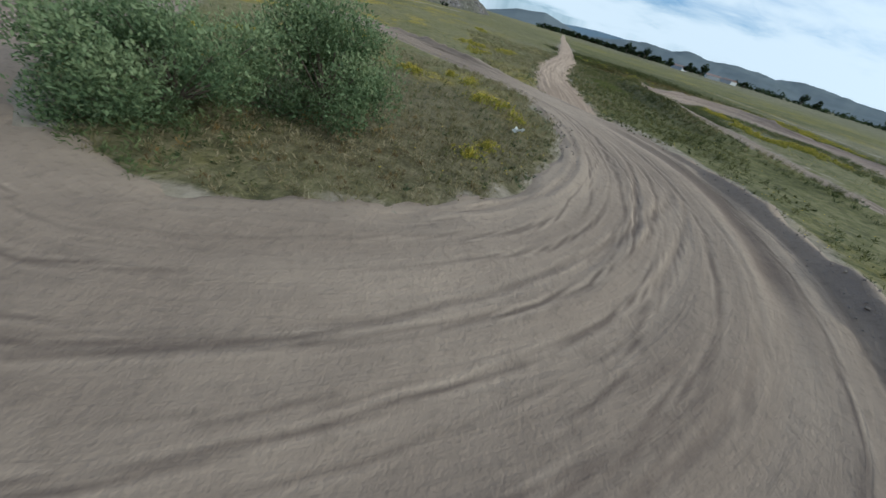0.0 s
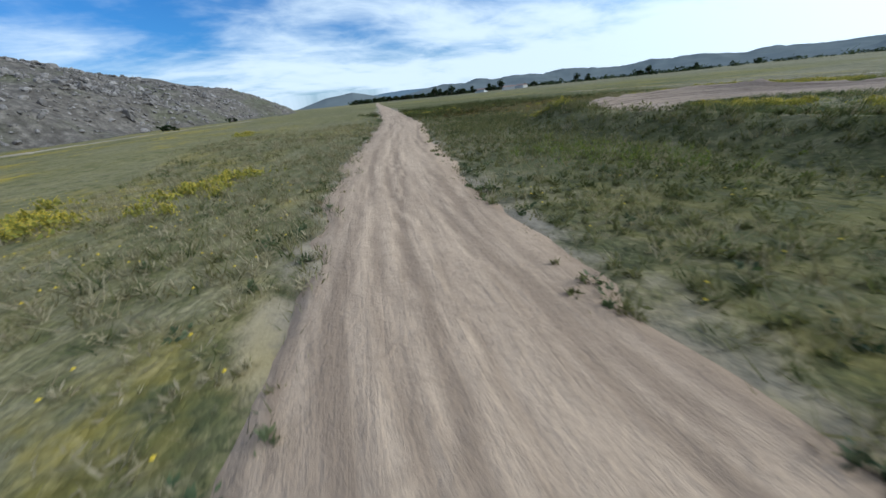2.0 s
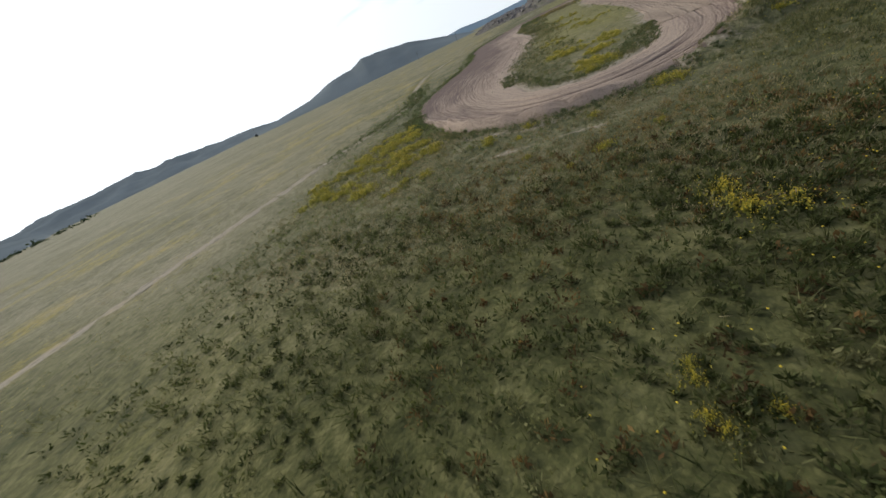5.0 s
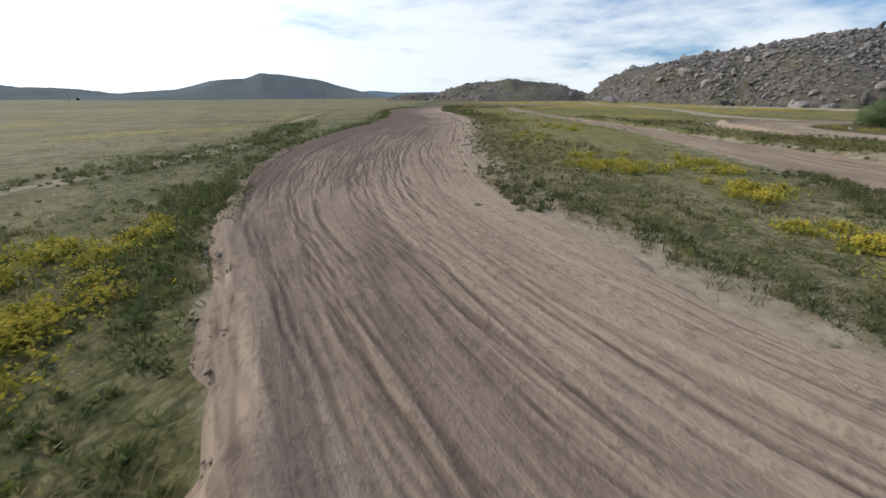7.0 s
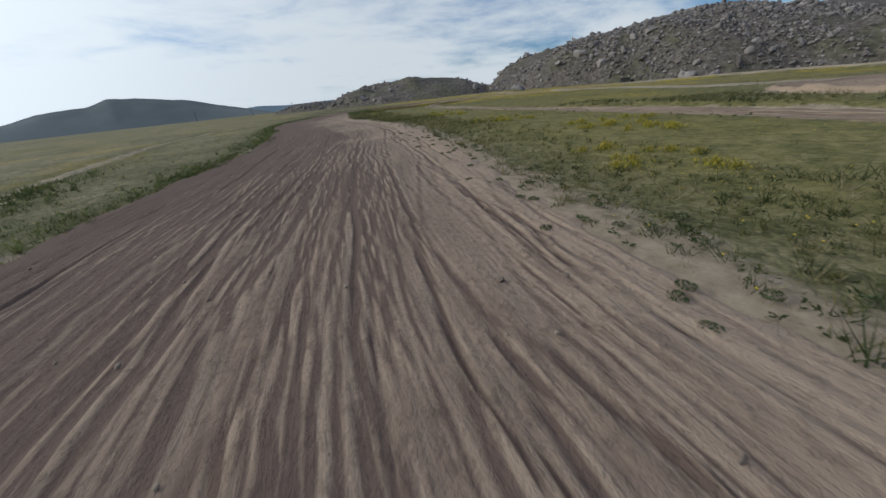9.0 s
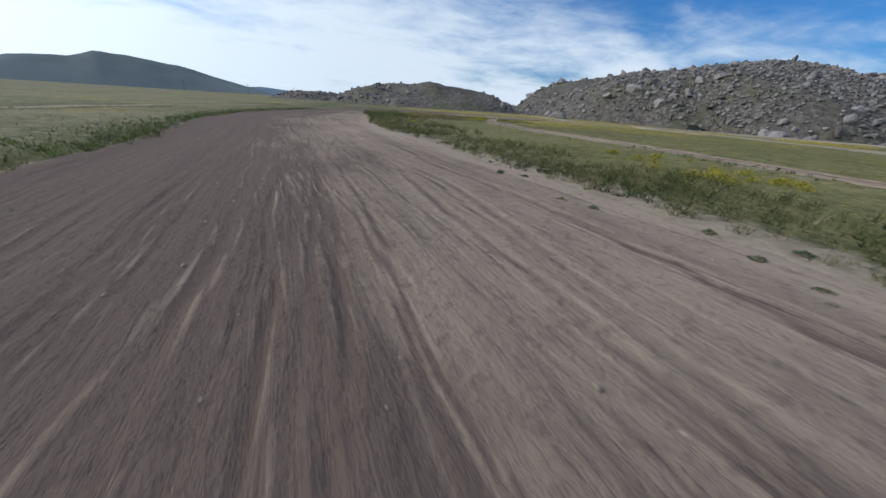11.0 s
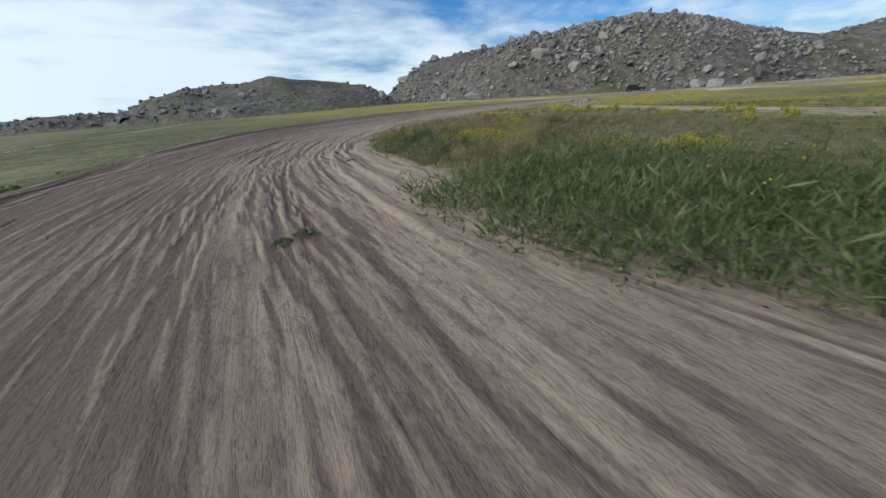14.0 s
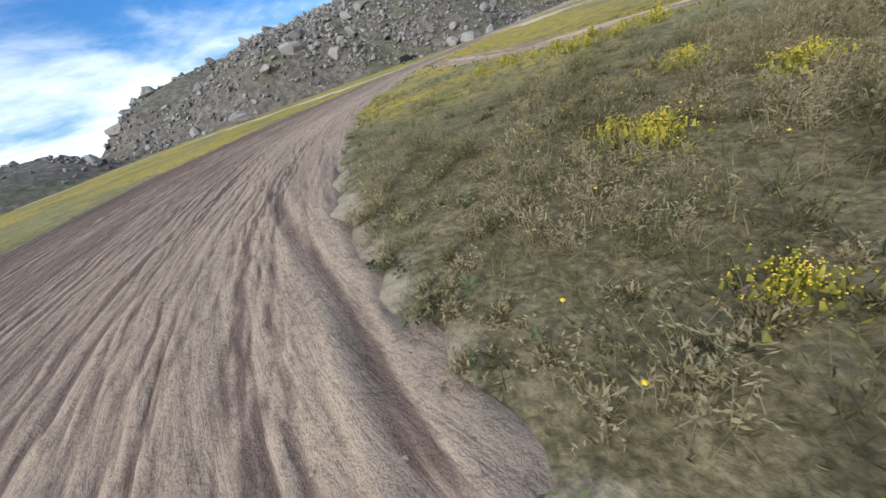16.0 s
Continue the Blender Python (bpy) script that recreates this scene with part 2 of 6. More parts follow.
def bump(k, b, height, strength, dist):
    nd = k.n("ShaderNodeBump")
    nd.inputs["Strength"].default_value = strength
    nd.inputs["Distance"].default_value = dist
    k.ln(height, nd.inputs["Height"])
    k.ln(nd.outputs[0], b.inputs["Normal"])


def plain(col, vary=0.15, scale=3.0):
    def build(k, b):
        n = k.noise(place(k), scale, 4)
        dark = tuple(c * (1 - vary) for c in col)
        light = tuple(min(1, c * (1 + vary)) for c in col)
        k.ln(k.mix(n, dark, light), b.inputs["Base Color"])
    return build


def meadow(k, b):
    p = place(k)
    big = k.noise(p, 0.03, 4, 0.6)
    mid = k.noise(p, 0.20, 5, 0.62)
    spot = k.noise(p, 0.85, 5, 0.7)
    fine = k.noise(p, 3.2, 6, 0.72)
    grit = k.noise(p, 17, 4, 0.7)
    mixv = k.math("ADD", k.math("MULTIPLY", big, 0.30), k.math("ADD", k.math("MULTIPLY", mid, 0.28), k.math("ADD", k.math("MULTIPLY", spot, 0.24), k.math("MULTIPLY", fine, 0.24))))
    mixv = k.math("ADD", mixv, k.math("MULTIPLY", attr(k, "pale"), 0.07))
    # plants: cells of two sizes, each with its own shade, and dark gaps between them
    warp = k.n("ShaderNodeVectorMath")
    warp.operation = "MULTIPLY_ADD"
    nz = k.n("ShaderNodeTexNoise")
    k.ln(p, nz.inputs["Vector"])
    nz.inputs["Scale"].default_value = 5.0
    k.ln(nz.outputs["Color"], warp.inputs[0])
    warp.inputs[1].default_value = (0.16, 0.16, 0.0)
    k.ln(p, warp.inputs[2])
    cells, gaps = [], []
    for size in (3.6, 9.5):
        vo = k.n("ShaderNodeTexVoronoi")
        vo.voronoi_dimensions = "2D"
        vo.inputs["Scale"].default_value = size
        k.ln(warp.outputs[0], vo.inputs["Vector"])
        rgb = k.n("ShaderNodeSeparateColor")
        k.ln(vo.outputs["Color"], rgb.inputs[0])
        cells.append(rgb.outputs[0])
        gaps.append(vo.outputs["Distance"])
    cell = k.math("ADD", k.math("MULTIPLY", cells[0], 0.5), k.math("MULTIPLY", cells[1], 0.5))
    mixv = k.math("ADD", mixv, k.math("MULTIPLY", k.math("SUBTRACT", cell, 0.5), 0.20))
    col = k.ramp(mixv, [(0.40, (0.048, 0.054, 0.024)), (0.49, (0.108, 0.104, 0.046)), (0.56, (0.175, 0.155, 0.080)), (0.66, (0.285, 0.240, 0.145))])
    col = k.mix(k.math("MULTIPLY", k.step(fine, 0.50, 0.72), 0.55), col, (0.040, 0.042, 0.022))
    col = k.mix(k.math("MULTIPLY", k.step(grit, 0.42, 0.62), 0.42), col, (0.045, 0.044, 0.022))
    col = k.mix(k.math("MULTIPLY", k.step(k.noise(k.map(p, loc=(11, 5, 2)), 13, 4, 0.72), 0.54, 0.66), 0.38), col, (0.30, 0.245, 0.135))
    col = k.mix(k.math("MULTIPLY", k.step(k.math("ADD", k.math("MULTIPLY", gaps[0], 0.5), k.math("MULTIPLY", gaps[1], 0.6)), 0.42, 0.72), 0.30), col, (0.055, 0.048, 0.032))
    col = k.mix(k.math("MULTIPLY", k.step(k.noise(p, 1.3, 6, 0.72, 0.6), 0.54, 0.67), 0.42), col, (0.205, 0.166, 0.122))
    col = k.mix(k.math("MULTIPLY", k.step(k.noise(k.map(p, loc=(31, 7, 3)), 0.55, 5, 0.7, 0.4), 0.54, 0.68), 0.6), col, (0.062, 0.068, 0.030))
    col = k.mix(k.math("MULTIPLY", attr(k, "lush"), 0.55), col, k.ramp(k.math("ADD", k.math("MULTIPLY", fine, 0.6), k.math("MULTIPLY", spot, 0.4)), [(0.36, (0.058, 0.060, 0.020)), (0.5, (0.180, 0.160, 0.046)), (0.64, (0.300, 0.250, 0.082))]))
    # matted dry litter under the bushes
    col = k.mix(k.math("MULTIPLY", attr(k, "straw"), 0.85), col, k.ramp(k.math("ADD", k.math("MULTIPLY", fine, 0.5), k.math("MULTIPLY", grit, 0.5)), [(0.40, (0.055, 0.043, 0.024)), (0.5, (0.125, 0.098, 0.056)), (0.60, (0.220, 0.175, 0.105))]))
    # darker olive growth
    col = k.mix(k.math("MULTIPLY", attr(k, "deep"), 0.8), col, k.ramp(k.math("ADD", k.math("MULTIPLY", fine, 0.55), k.math("MULTIPLY", spot, 0.45)), [(0.36, (0.026, 0.029, 0.011)), (0.5, (0.070, 0.070, 0.025)), (0.64, (0.150, 0.138, 0.058))]))
    # bare sandy soil shows through the growth near worn ways
    worn = attr(k, "worn")
    bare = k.step(k.math("ADD", k.math("MULTIPLY", worn, 0.50), k.math("MULTIPLY", k.noise(p, 0.8, 6, 0.7), 0.85)), 0.68, 0.86)
    col = k.mix(k.math("MULTIPLY", bare, 0.9), col, k.mix(attr(k, "sand"), k.ramp(fine, [(0.3, (0.19, 0.150, 0.110)), (0.7, (0.36, 0.295, 0.220))]), k.ramp(fine, [(0.3, (0.185, 0.142, 0.104)), (0.7, (0.355, 0.280, 0.208))])))
    # flowering patches far off
    fl = k.math("MULTIPLY", k.step(k.math("ADD", k.noise(k.map(p, (1, 1.7, 1)), 0.075, 5, 0.65), k.math("MULTIPLY", k.math("MAXIMUM", k.math("SUBTRACT", attr(k, "bloom"), 1.0), 0.0), 0.3)), 0.50, 0.62), k.math("MINIMUM", attr(k, "bloom"), 1.0))
    fl = k.math("MULTIPLY", fl, k.step(k.noise(p, 1.6, 4, 0.7), 0.38, 0.60))
    col = k.mix(k.math("MULTIPLY", fl, 0.75), col, (0.40, 0.285, 0.018))
    k.ln(col, b.inputs["Base Color"])
    grown = k.math("SUBTRACT", 1.0, bare)
    bump(k, b, k.math("ADD", k.math("MULTIPLY", spot, 0.6), k.math("ADD", fine, k.math("SUBTRACT", k.math("MULTIPLY", grit, 0.4), k.math("MULTIPLY", grown, k.math("ADD", k.math("MULTIPLY", gaps[0], 0.35), k.math("MULTIPLY", gaps[1], 0.8)))))), 0.62, 0.036)


def hillside(k, b):
    p = place(k)
    mid = k.noise(p, 0.06, 5, 0.65)
    fine = k.noise(p, 0.55, 6, 0.7)
    v = k.n("ShaderNodeTexVoronoi")
    v.inputs["Scale"].default_value = 0.42
    k.ln(p, v.inputs["Vector"])
    soil = k.ramp(fine, [(0.3, (0.054, 0.046, 0.040)), (0.52, (0.135, 0.116, 0.100)), (0.72, (0.25, 0.215, 0.185))])
    green = k.mix(fine, (0.045, 0.055, 0.024), (0.155, 0.150, 0.075))
    col = k.mix(k.math("MULTIPLY", k.step(mid, 0.46, 0.66), 0.5), soil, green)
    k.ln(col, b.inputs["Base Color"])
    bump(k, b, fine, 1.0, 0.6)


def granite(k, b):
    p = place(k)
    rnd = k.n("ShaderNodeNewGeometry").outputs["Random Per Island"]
    fine = k.noise(p, 1.1, 6, 0.7)
    spot = k.noise(p, 6.0, 4, 0.7)
    base = k.ramp(k.math("ADD", k.math("MULTIPLY", rnd, 0.55), k.math("MULTIPLY", fine, 0.5)),
                  [(0.2, (0.100, 0.088, 0.082)), (0.5, (0.195, 0.174, 0.163)), (0.9, (0.34, 0.305, 0.285))])
    col = k.mix(k.math("MULTIPLY", k.step(fine, 0.50, 0.70), 0.8), base, (0.09, 0.083, 0.074))
    col = k.mix(k.math("MULTIPLY", k.step(spot, 0.55, 0.75), 0.5), col, (0.40, 0.30, 0.20))
    k.ln(col, b.inputs["Base Color"])
    bump(k, b, k.math("ADD", fine, k.math("MULTIPLY", spot, 0.3)), 0.9, 0.25)


def dirt(dry, dark, tone, calm=1.0):
    """Ridden soil: loose pale crumbs on packed darker ground, with streaks along the way and rut shading painted in."""
    def build(k, b):
        p = place(k)
        xy = k.n("ShaderNodeCombineXYZ")
        k.ln(attr(k, "lane"), xy.inputs[0])
        k.ln(attr(k, "along"), xy.inputs[1])
        v = xy.outputs[0]
        patch = k.noise(p, 0.16, 4, 0.55, 0.5)
        broad = k.noise(k.map(v, (0.45, 0.06, 1)), 1.0, 4, 0.55, 0.8)
        streak = k.noise(k.map(v, (2.0, 0.16, 1)), 1.0, 5, 0.6, 1.2)
        hair = k.noise(k.map(v, (7.5, 0.55, 1)), 1.0, 4, 0.65, 0.7)
        fine = k.noise(p, 1.7, 6, 0.65)
        clod = k.noise(p, 7, 6, 0.7)
        grit = k.noise(p, 40, 4, 0.7)
        mixv = k.math("ADD", k.math("MULTIPLY", broad, 0.40), k.math("ADD", k.math("MULTIPLY", streak, 0.26 * calm), k.math("ADD", k.math("MULTIPLY", fine, 0.16), k.math("MULTIPLY", patch, 0.30))))
        # "loose" carries loose soil and painted rut shading, "lane" a darker south side
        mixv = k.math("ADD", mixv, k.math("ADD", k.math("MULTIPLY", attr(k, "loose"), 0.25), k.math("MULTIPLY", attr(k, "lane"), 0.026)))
        mixv = k.math("ADD", mixv, k.math("MULTIPLY", k.math("SUBTRACT", hair, 0.5), 0.14 * calm))
        mid = tuple((a + c) / 2 for a, c in zip(dry, dark))
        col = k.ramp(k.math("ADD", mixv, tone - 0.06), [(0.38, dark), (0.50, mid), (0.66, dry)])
        # pale sand carried over from the road
        col = k.mix(attr(k, "sandy"), col, k.ramp(k.math("ADD", mixv, 0.04), [(0.38, (0.255, 0.190, 0.139)), (0.66, (0.430, 0.324, 0.236))]))
        col = k.mix(k.math("MULTIPLY", k.step(clod, 0.50, 0.66), 0.42 * calm), col, tuple(c * 0.7 for c in dark))
        col = k.mix(k.math("MULTIPLY", k.step(grit, 0.55, 0.75), 0.05), col, tuple(c * 1.2 for c in dry))
        k.ln(col, b.inputs["Base Color"])
        crumb = k.noise(p, 19, 5, 0.7, 0.3)
        h = k.math("ADD", k.math("ADD", k.math("MULTIPLY", streak, 0.30), k.math("MULTIPLY", hair, 0.30)), k.math("ADD", k.math("MULTIPLY", clod, 0.55), k.math("ADD", k.math("MULTIPLY", crumb, 0.11), k.math("MULTIPLY", grit, 0.02))))
        bump(k, b, h, 1.0, 0.085 * calm)
    return build


def growth(stops, rough=0.75):
    """Leaves and blades: colour by each plant's tint."""
    def build(k, b):
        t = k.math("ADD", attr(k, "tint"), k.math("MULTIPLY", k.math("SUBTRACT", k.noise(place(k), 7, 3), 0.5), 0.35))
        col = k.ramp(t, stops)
        k.ln(col, b.inputs["Base Color"])
        thin = k.n("ShaderNodeBsdfTranslucent")
        k.ln(k.mix(1.0, col, (1.0, 1.0, 0.75), "MULTIPLY"), thin.inputs["Color"])
        both = k.n("ShaderNodeMixShader")
        both.inputs[0].default_value = 0.38
        k.ln(b.outputs[0], both.inputs[1])
        k.ln(thin.outputs[0], both.inputs[2])
        k.ln(both.outputs[0], [n for n in k.t.nodes if n.type == "OUTPUT_MATERIAL"][0].inputs[0])
    return build


GRASS_STOPS = [(0.0, (0.036, 0.052, 0.018)), (0.3, (0.085, 0.098, 0.038)), (0.55, (0.178, 0.160, 0.062)), (0.8, (0.27, 0.225, 0.130)), (1.0, (0.36, 0.30, 0.195))]
LEAF_STOPS = [(0.0, (0.036, 0.052, 0.022)), (0.5, (0.082, 0.104, 0.046)), (1.0, (0.165, 0.178, 0.088))]
M_MEADOW = material("meadow_soil", meadow, 0.95, 0.1)
M_HILL = material("hill_soil", hillside, 0.95, 0.1)
M_GRANITE = material("granite", granite, 0.9, 0.2)
M_RACE = material("race_dirt", dirt((0.348, 0.260, 0.194), (0.138, 0.096, 0.078), 0.0), 0.95, 0.12)
M_LOOP = material("loop_dirt", dirt((0.352, 0.264, 0.190), (0.165, 0.120, 0.090), 0.06, 0.55), 0.95, 0.12)
M_ROAD = material("road_sand", dirt((0.500, 0.360, 0.250), (0.300, 0.212, 0.147), 0.09, 0.6), 0.95, 0.12)
M_TRAIL = material("trail_sand", dirt((0.36, 0.30, 0.22), (0.19, 0.155, 0.11), 0.03), 0.95, 0.12)
M_GRASS = material("grass_blades", growth(GRASS_STOPS), 0.8, 0.15)
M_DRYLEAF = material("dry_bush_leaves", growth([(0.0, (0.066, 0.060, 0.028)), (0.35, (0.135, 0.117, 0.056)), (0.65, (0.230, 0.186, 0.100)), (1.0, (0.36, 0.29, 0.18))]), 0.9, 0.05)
M_RUST = material("rusty_weeds", growth([(0.0, (0.060, 0.040, 0.020)), (0.5, (0.150, 0.090, 0.036)), (1.0, (0.30, 0.190, 0.070))]), 0.9, 0.05)
M_LUSH = material("lush_leaves", growth([(0.0, (0.060, 0.085, 0.016)), (0.5, (0.130, 0.160, 0.030)), (1.0, (0.240, 0.250, 0.055))]), 0.7, 0.2)
M_DITCH = material("dark_weed_leaves", growth([(0.0, (0.030, 0.037, 0.011)), (0.5, (0.079, 0.087, 0.029)), (1.0, (0.190, 0.176, 0.078))]), 0.8, 0.12)
M_FRESH = material("fresh_weed_leaves", growth([(0.0, (0.055, 0.075, 0.028)), (0.5, (0.120, 0.145, 0.056)), (1.0, (0.225, 0.240, 0.110))]), 0.75, 0.15)
M_WEED = material("weed_leaves", growth(LEAF_STOPS), 0.65, 0.25)
M_STALK = material("flower_stalks", growth([(0.0, (0.120, 0.135, 0.030)), (0.5, (0.260, 0.245, 0.048)), (1.0, (0.44, 0.36, 0.060))]), 0.7, 0.2)
M_FLOWER = material("yellow_petals", plain((0.54, 0.385, 0.028), 0.3, 20), 0.6, 0.2)
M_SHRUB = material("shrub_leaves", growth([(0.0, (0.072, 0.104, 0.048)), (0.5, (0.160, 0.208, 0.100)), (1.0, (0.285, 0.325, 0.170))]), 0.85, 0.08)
M_BARK = material("bark", plain((0.12, 0.09, 0.065), 0.4, 12), 0.9)
# grey-blue of both ranges has the haze of distance mixed into the colour
M_HAZED_RANGE = material("far_range", plain((0.150, 0.166, 0.170), 0.28, 0.012), 1.0, 0.0)
M_HAZED_FAR = material("hazed_farther_range", plain((0.150, 0.195, 0.235), 0.10, 0.004), 1.0, 0.0)
M_TREE = material("far_tree_leaves", growth([(0.0, (0.012, 0.020, 0.010)), (0.5, (0.028, 0.040, 0.018)), (1.0, (0.060, 0.075, 0.032))]), 0.8, 0.1)
M_PALE = material("far_wall", plain((0.55, 0.53, 0.50), 0.1, 1), 0.8)
M_ROOF = material("far_roof", plain((0.25, 0.17, 0.14), 0.2, 1), 0.8)
M_WOOD = material("pole_wood", plain((0.10, 0.08, 0.065), 0.3, 6), 0.9)
M_CARPAINT = material("black_paint", plain((0.006, 0.006, 0.007), 0.3, 4), 0.5, 0.3)
M_TYRE = material("tyre_rubber", plain((0.02, 0.02, 0.02), 0.2, 8), 0.85)
M_GLASS = material("dark_glass", plain((0.02, 0.022, 0.025), 0.1, 1), 0.08, 0.6)
M_METAL = material("dull_metal", plain((0.30, 0.30, 0.31), 0.2, 8), 0.45, 0.5, 0.9)
M_LAMP = material("red_lens", plain((0.30, 0.02, 0.015), 0.1, 8), 0.3, 0.5)
M_SCRAP = material("white_scrap", plain((0.72, 0.71, 0.68), 0.12, 9), 0.6)


# ---- mesh helpers ----
def mesh_from(name, verts, faces, mat, attrs=None, smooth=True):
    """A mesh of arrays. faces: array (n, 3 or 4)."""
    me = bpy.data.meshes.new(name)
    verts, faces = np.asarray(verts, np.float32), np.asarray(faces, np.int32)
    n, k = faces.shape
    me.vertices.add(len(verts))
    me.vertices.foreach_set("co", verts.ravel())
    me.loops.add(n * k)
    me.loops.foreach_set("vertex_index", faces.ravel())
    me.polygons.add(n)
    me.polygons.foreach_set("loop_start", np.arange(0, n * k, k, dtype=np.int32))
    me.polygons.foreach_set("use_smooth", np.full(n, smooth))
    for key, val in (attrs or {}).items():
        a = me.attributes.new(key, "FLOAT", "POINT")
        a.data.foreach_set("value", np.asarray(val, np.float32).ravel())
    me.update(calc_edges=True)
    me.materials.append(mat)
    return me


def grid_faces(nr, nc):
    i = np.arange(nr * nc).reshape(nr, nc)
    return np.stack([i[:-1, :-1], i[:-1, 1:], i[1:, 1:], i[1:, :-1]], -1).reshape(-1, 4)


def part(name, bm, mat, parent, label=""):
    me = bpy.data.meshes.new(name)
    bm.to_mesh(me)
    bm.free()
    me.materials.append(mat)
    ob = new(name, me)
    ob.parent = parent
    return tagged(ob, label)


# ---- ground: one sheet to the horizon ----
def spaced(lo, hi, fine, mid_lo, mid_hi, mid, reach):
    core = np.arange(lo, hi, fine)
    a, b = np.arange(mid_lo, lo, mid), np.arange(hi, mid_hi, mid)
    g, step, left, right = [], mid, [], []
    x = mid_hi
    while x < reach:
        right.append(x)
        step *= 1.22
        x += step
    step, x = mid, mid_lo
    while x > -reach:
        step *= 1.22
        x -= step
        left.append(x)
    return np.concatenate([left[::-1], a, core, b, right])


GX = spaced(-132, 40, 0.8, -345, 275, 3.0, 4200)
GY = spaced(-22, 50, 0.7, -80, 420, 3.0, 4200)


def old_rim(x, y):
    """Distance to the line of the half overgrown rim outside the hairpin."""
    return np.where((y > 0.5) & (x > -6), np.abs(np.hypot((x + 7.0) / 8.05, (y - 5.2) / 7.4) - 1) * 7.5, 9.0)


def build_ground():
    x, y = np.meshgrid(GX, GY)
    hz = hill_z(x, y)
    gap = way_gap(x, y)
    z = plain_z(x, y) * np.clip(gap / 3 + 0.35, 0.25, 1) + hz
    z = z - 0.30 * np.clip((-0.15 - gap) / 0.45, 0, 1)
    worn = np.clip(1 - gap / np.where(((y > 17) & (x > -24)) | (y < -4.5) | ((x > -16) & (y < 3)) | ((x > -46) & (y > 24)) | ((y > 13.5) & (x > -70)), 0.8, 2.4), 0, 1)
    worn = np.where((y > 13.5) & (y < 20) & (x > -70) & (x < -12), np.clip(1 - gap / 0.35, 0, 1), worn)
    worn = np.maximum(worn, np.clip(0.55 - gap / 1.6, 0, 1) * np.exp(-((x + 5) / 9) ** 2 - ((y - 4) / 8) ** 2))
    # an older, half overgrown rim outside the hairpin
    ring = old_rim(x, y)
    worn = np.maximum(worn, 0.95 * np.clip(1.3 - ring / 0.36, 0, 1) * np.clip((9.0 - y) / 3, 0, 1) * np.clip((y - 0.5) / 2, 0, 1) * (x > -6))
    strip = np.exp(-((gap - 1.55) / 0.42) ** 2) * np.exp(-((x + 3) / 5) ** 4 - ((y - 2.5) / 4.5) ** 4) * (x > -8)
    worn = np.maximum(worn, 1.15 * strip)
    below = (y + 0.31 * x < 19.0) & (y > 12) & (x > -30) & (x < 30)
    worn = np.where(below, np.maximum(worn, 0.80 * np.clip(1 - gap / 1.5, 0, 1)) * np.where(x > 3, 0.4, 1), worn)
    # pale loose sand along the inner rim of the long leg
    sand = np.exp(-((gap - 0.5) / 0.65) ** 2) * np.clip((y + 2.5) / 1.5, 0, 1) * np.clip((5.5 - y) / 1.5, 0, 1) * np.clip((x + 88) / 8, 0, 1) * np.clip((-10 - x) / 5, 0, 1)
    worn = np.where((np.hypot(x + 106, y - 14) < 17) & (x < -100), np.clip(1 - gap / 0.9, 0, 1), worn)
    worn = np.minimum(worn + 0.24 * sand, 1.5)
    # crumbly bank outside the loop
    worn = np.maximum(worn, 1.35 * np.exp(-((gap - 0.6) / 0.8) ** 2) * (y < 27.5) * np.clip((y - 20) / 1.5, 0, 1) * np.clip((x + 47) / 2, 0, 1) * np.clip((-26 - x) / 2, 0, 1))
    pale = 0.9 * np.clip((-96 - x) / 6, 0, 1) * np.clip((y - 12) / 4, 0, 1) + np.clip((-y - 9) / 8, 0, 1) + 0.5 * np.clip((y - 26) / 20, 0, 1)
    lush = np.clip((-14 - x) / 14, 0, 1) * np.clip((y - 3) / 3, 0, 1) * np.clip((120 - y) / 20, 0, 1) * np.clip((x + 230) / 30, 0, 1) * (hz < 0.8) * np.clip(0.75 + 0.5 * fractal(x, y, 14, 71, 3), 0, 1)
    lush = np.maximum(lush, 0.7 * np.clip((y - 27) / 6, 0, 1) * (y < 90) * (hz < 0.8) * np.clip((x + 60) / 30, 0, 1))
    lush = lush * np.clip((np.hypot(x + 109, y - 7) - 6) / 8, 0, 1)
    lush = np.maximum(lush, 0.3 * np.clip((1 - y) / 3, 0, 1) * np.clip((y + 12) / 3, 0, 1) * np.clip((x + 17) / 3, 0, 1) * np.clip((6 - x) / 4, 0, 1))
    lush = np.maximum(lush, 0.85 * np.clip((y + 0.31 * x - 21.5) / 1.5, 0, 1) * np.clip((x + 32) / 8, 0, 1) * (y < 90) * (hz < 0.8) * np.clip(0.8 + 0.4 * fractal(x, y, 6, 72, 3), 0, 1))
    plain = np.clip((x - 4) / 10, 0, 1) * np.clip((12 - y) / 8, 0, 1) * np.clip((y + 150) / 90, 0, 1) * np.clip((260 - x) / 120, 0, 1)
    lush = np.maximum(lush, 1.1 * plain * np.clip(0.8 + 0.5 * fractal(x, y, 12, 77, 3), 0, 1))
    pale = pale * (1 - 0.8 * plain)
    bloom = np.clip((y - 18) / 20, 0, 1) * np.clip((130 - y) / 40, 0, 1) * (hz < 0.8)
    bloom = np.maximum(bloom, 1.3 * np.clip((y - 13) / 6, 0, 1) * (y < 112) * np.clip((-84 - x) / 8, 0, 1) * (hz < 0.8))
    bloom = np.maximum(bloom, 0.5 * np.clip((-y - 12) / 10, 0, 1) * (y > -90))
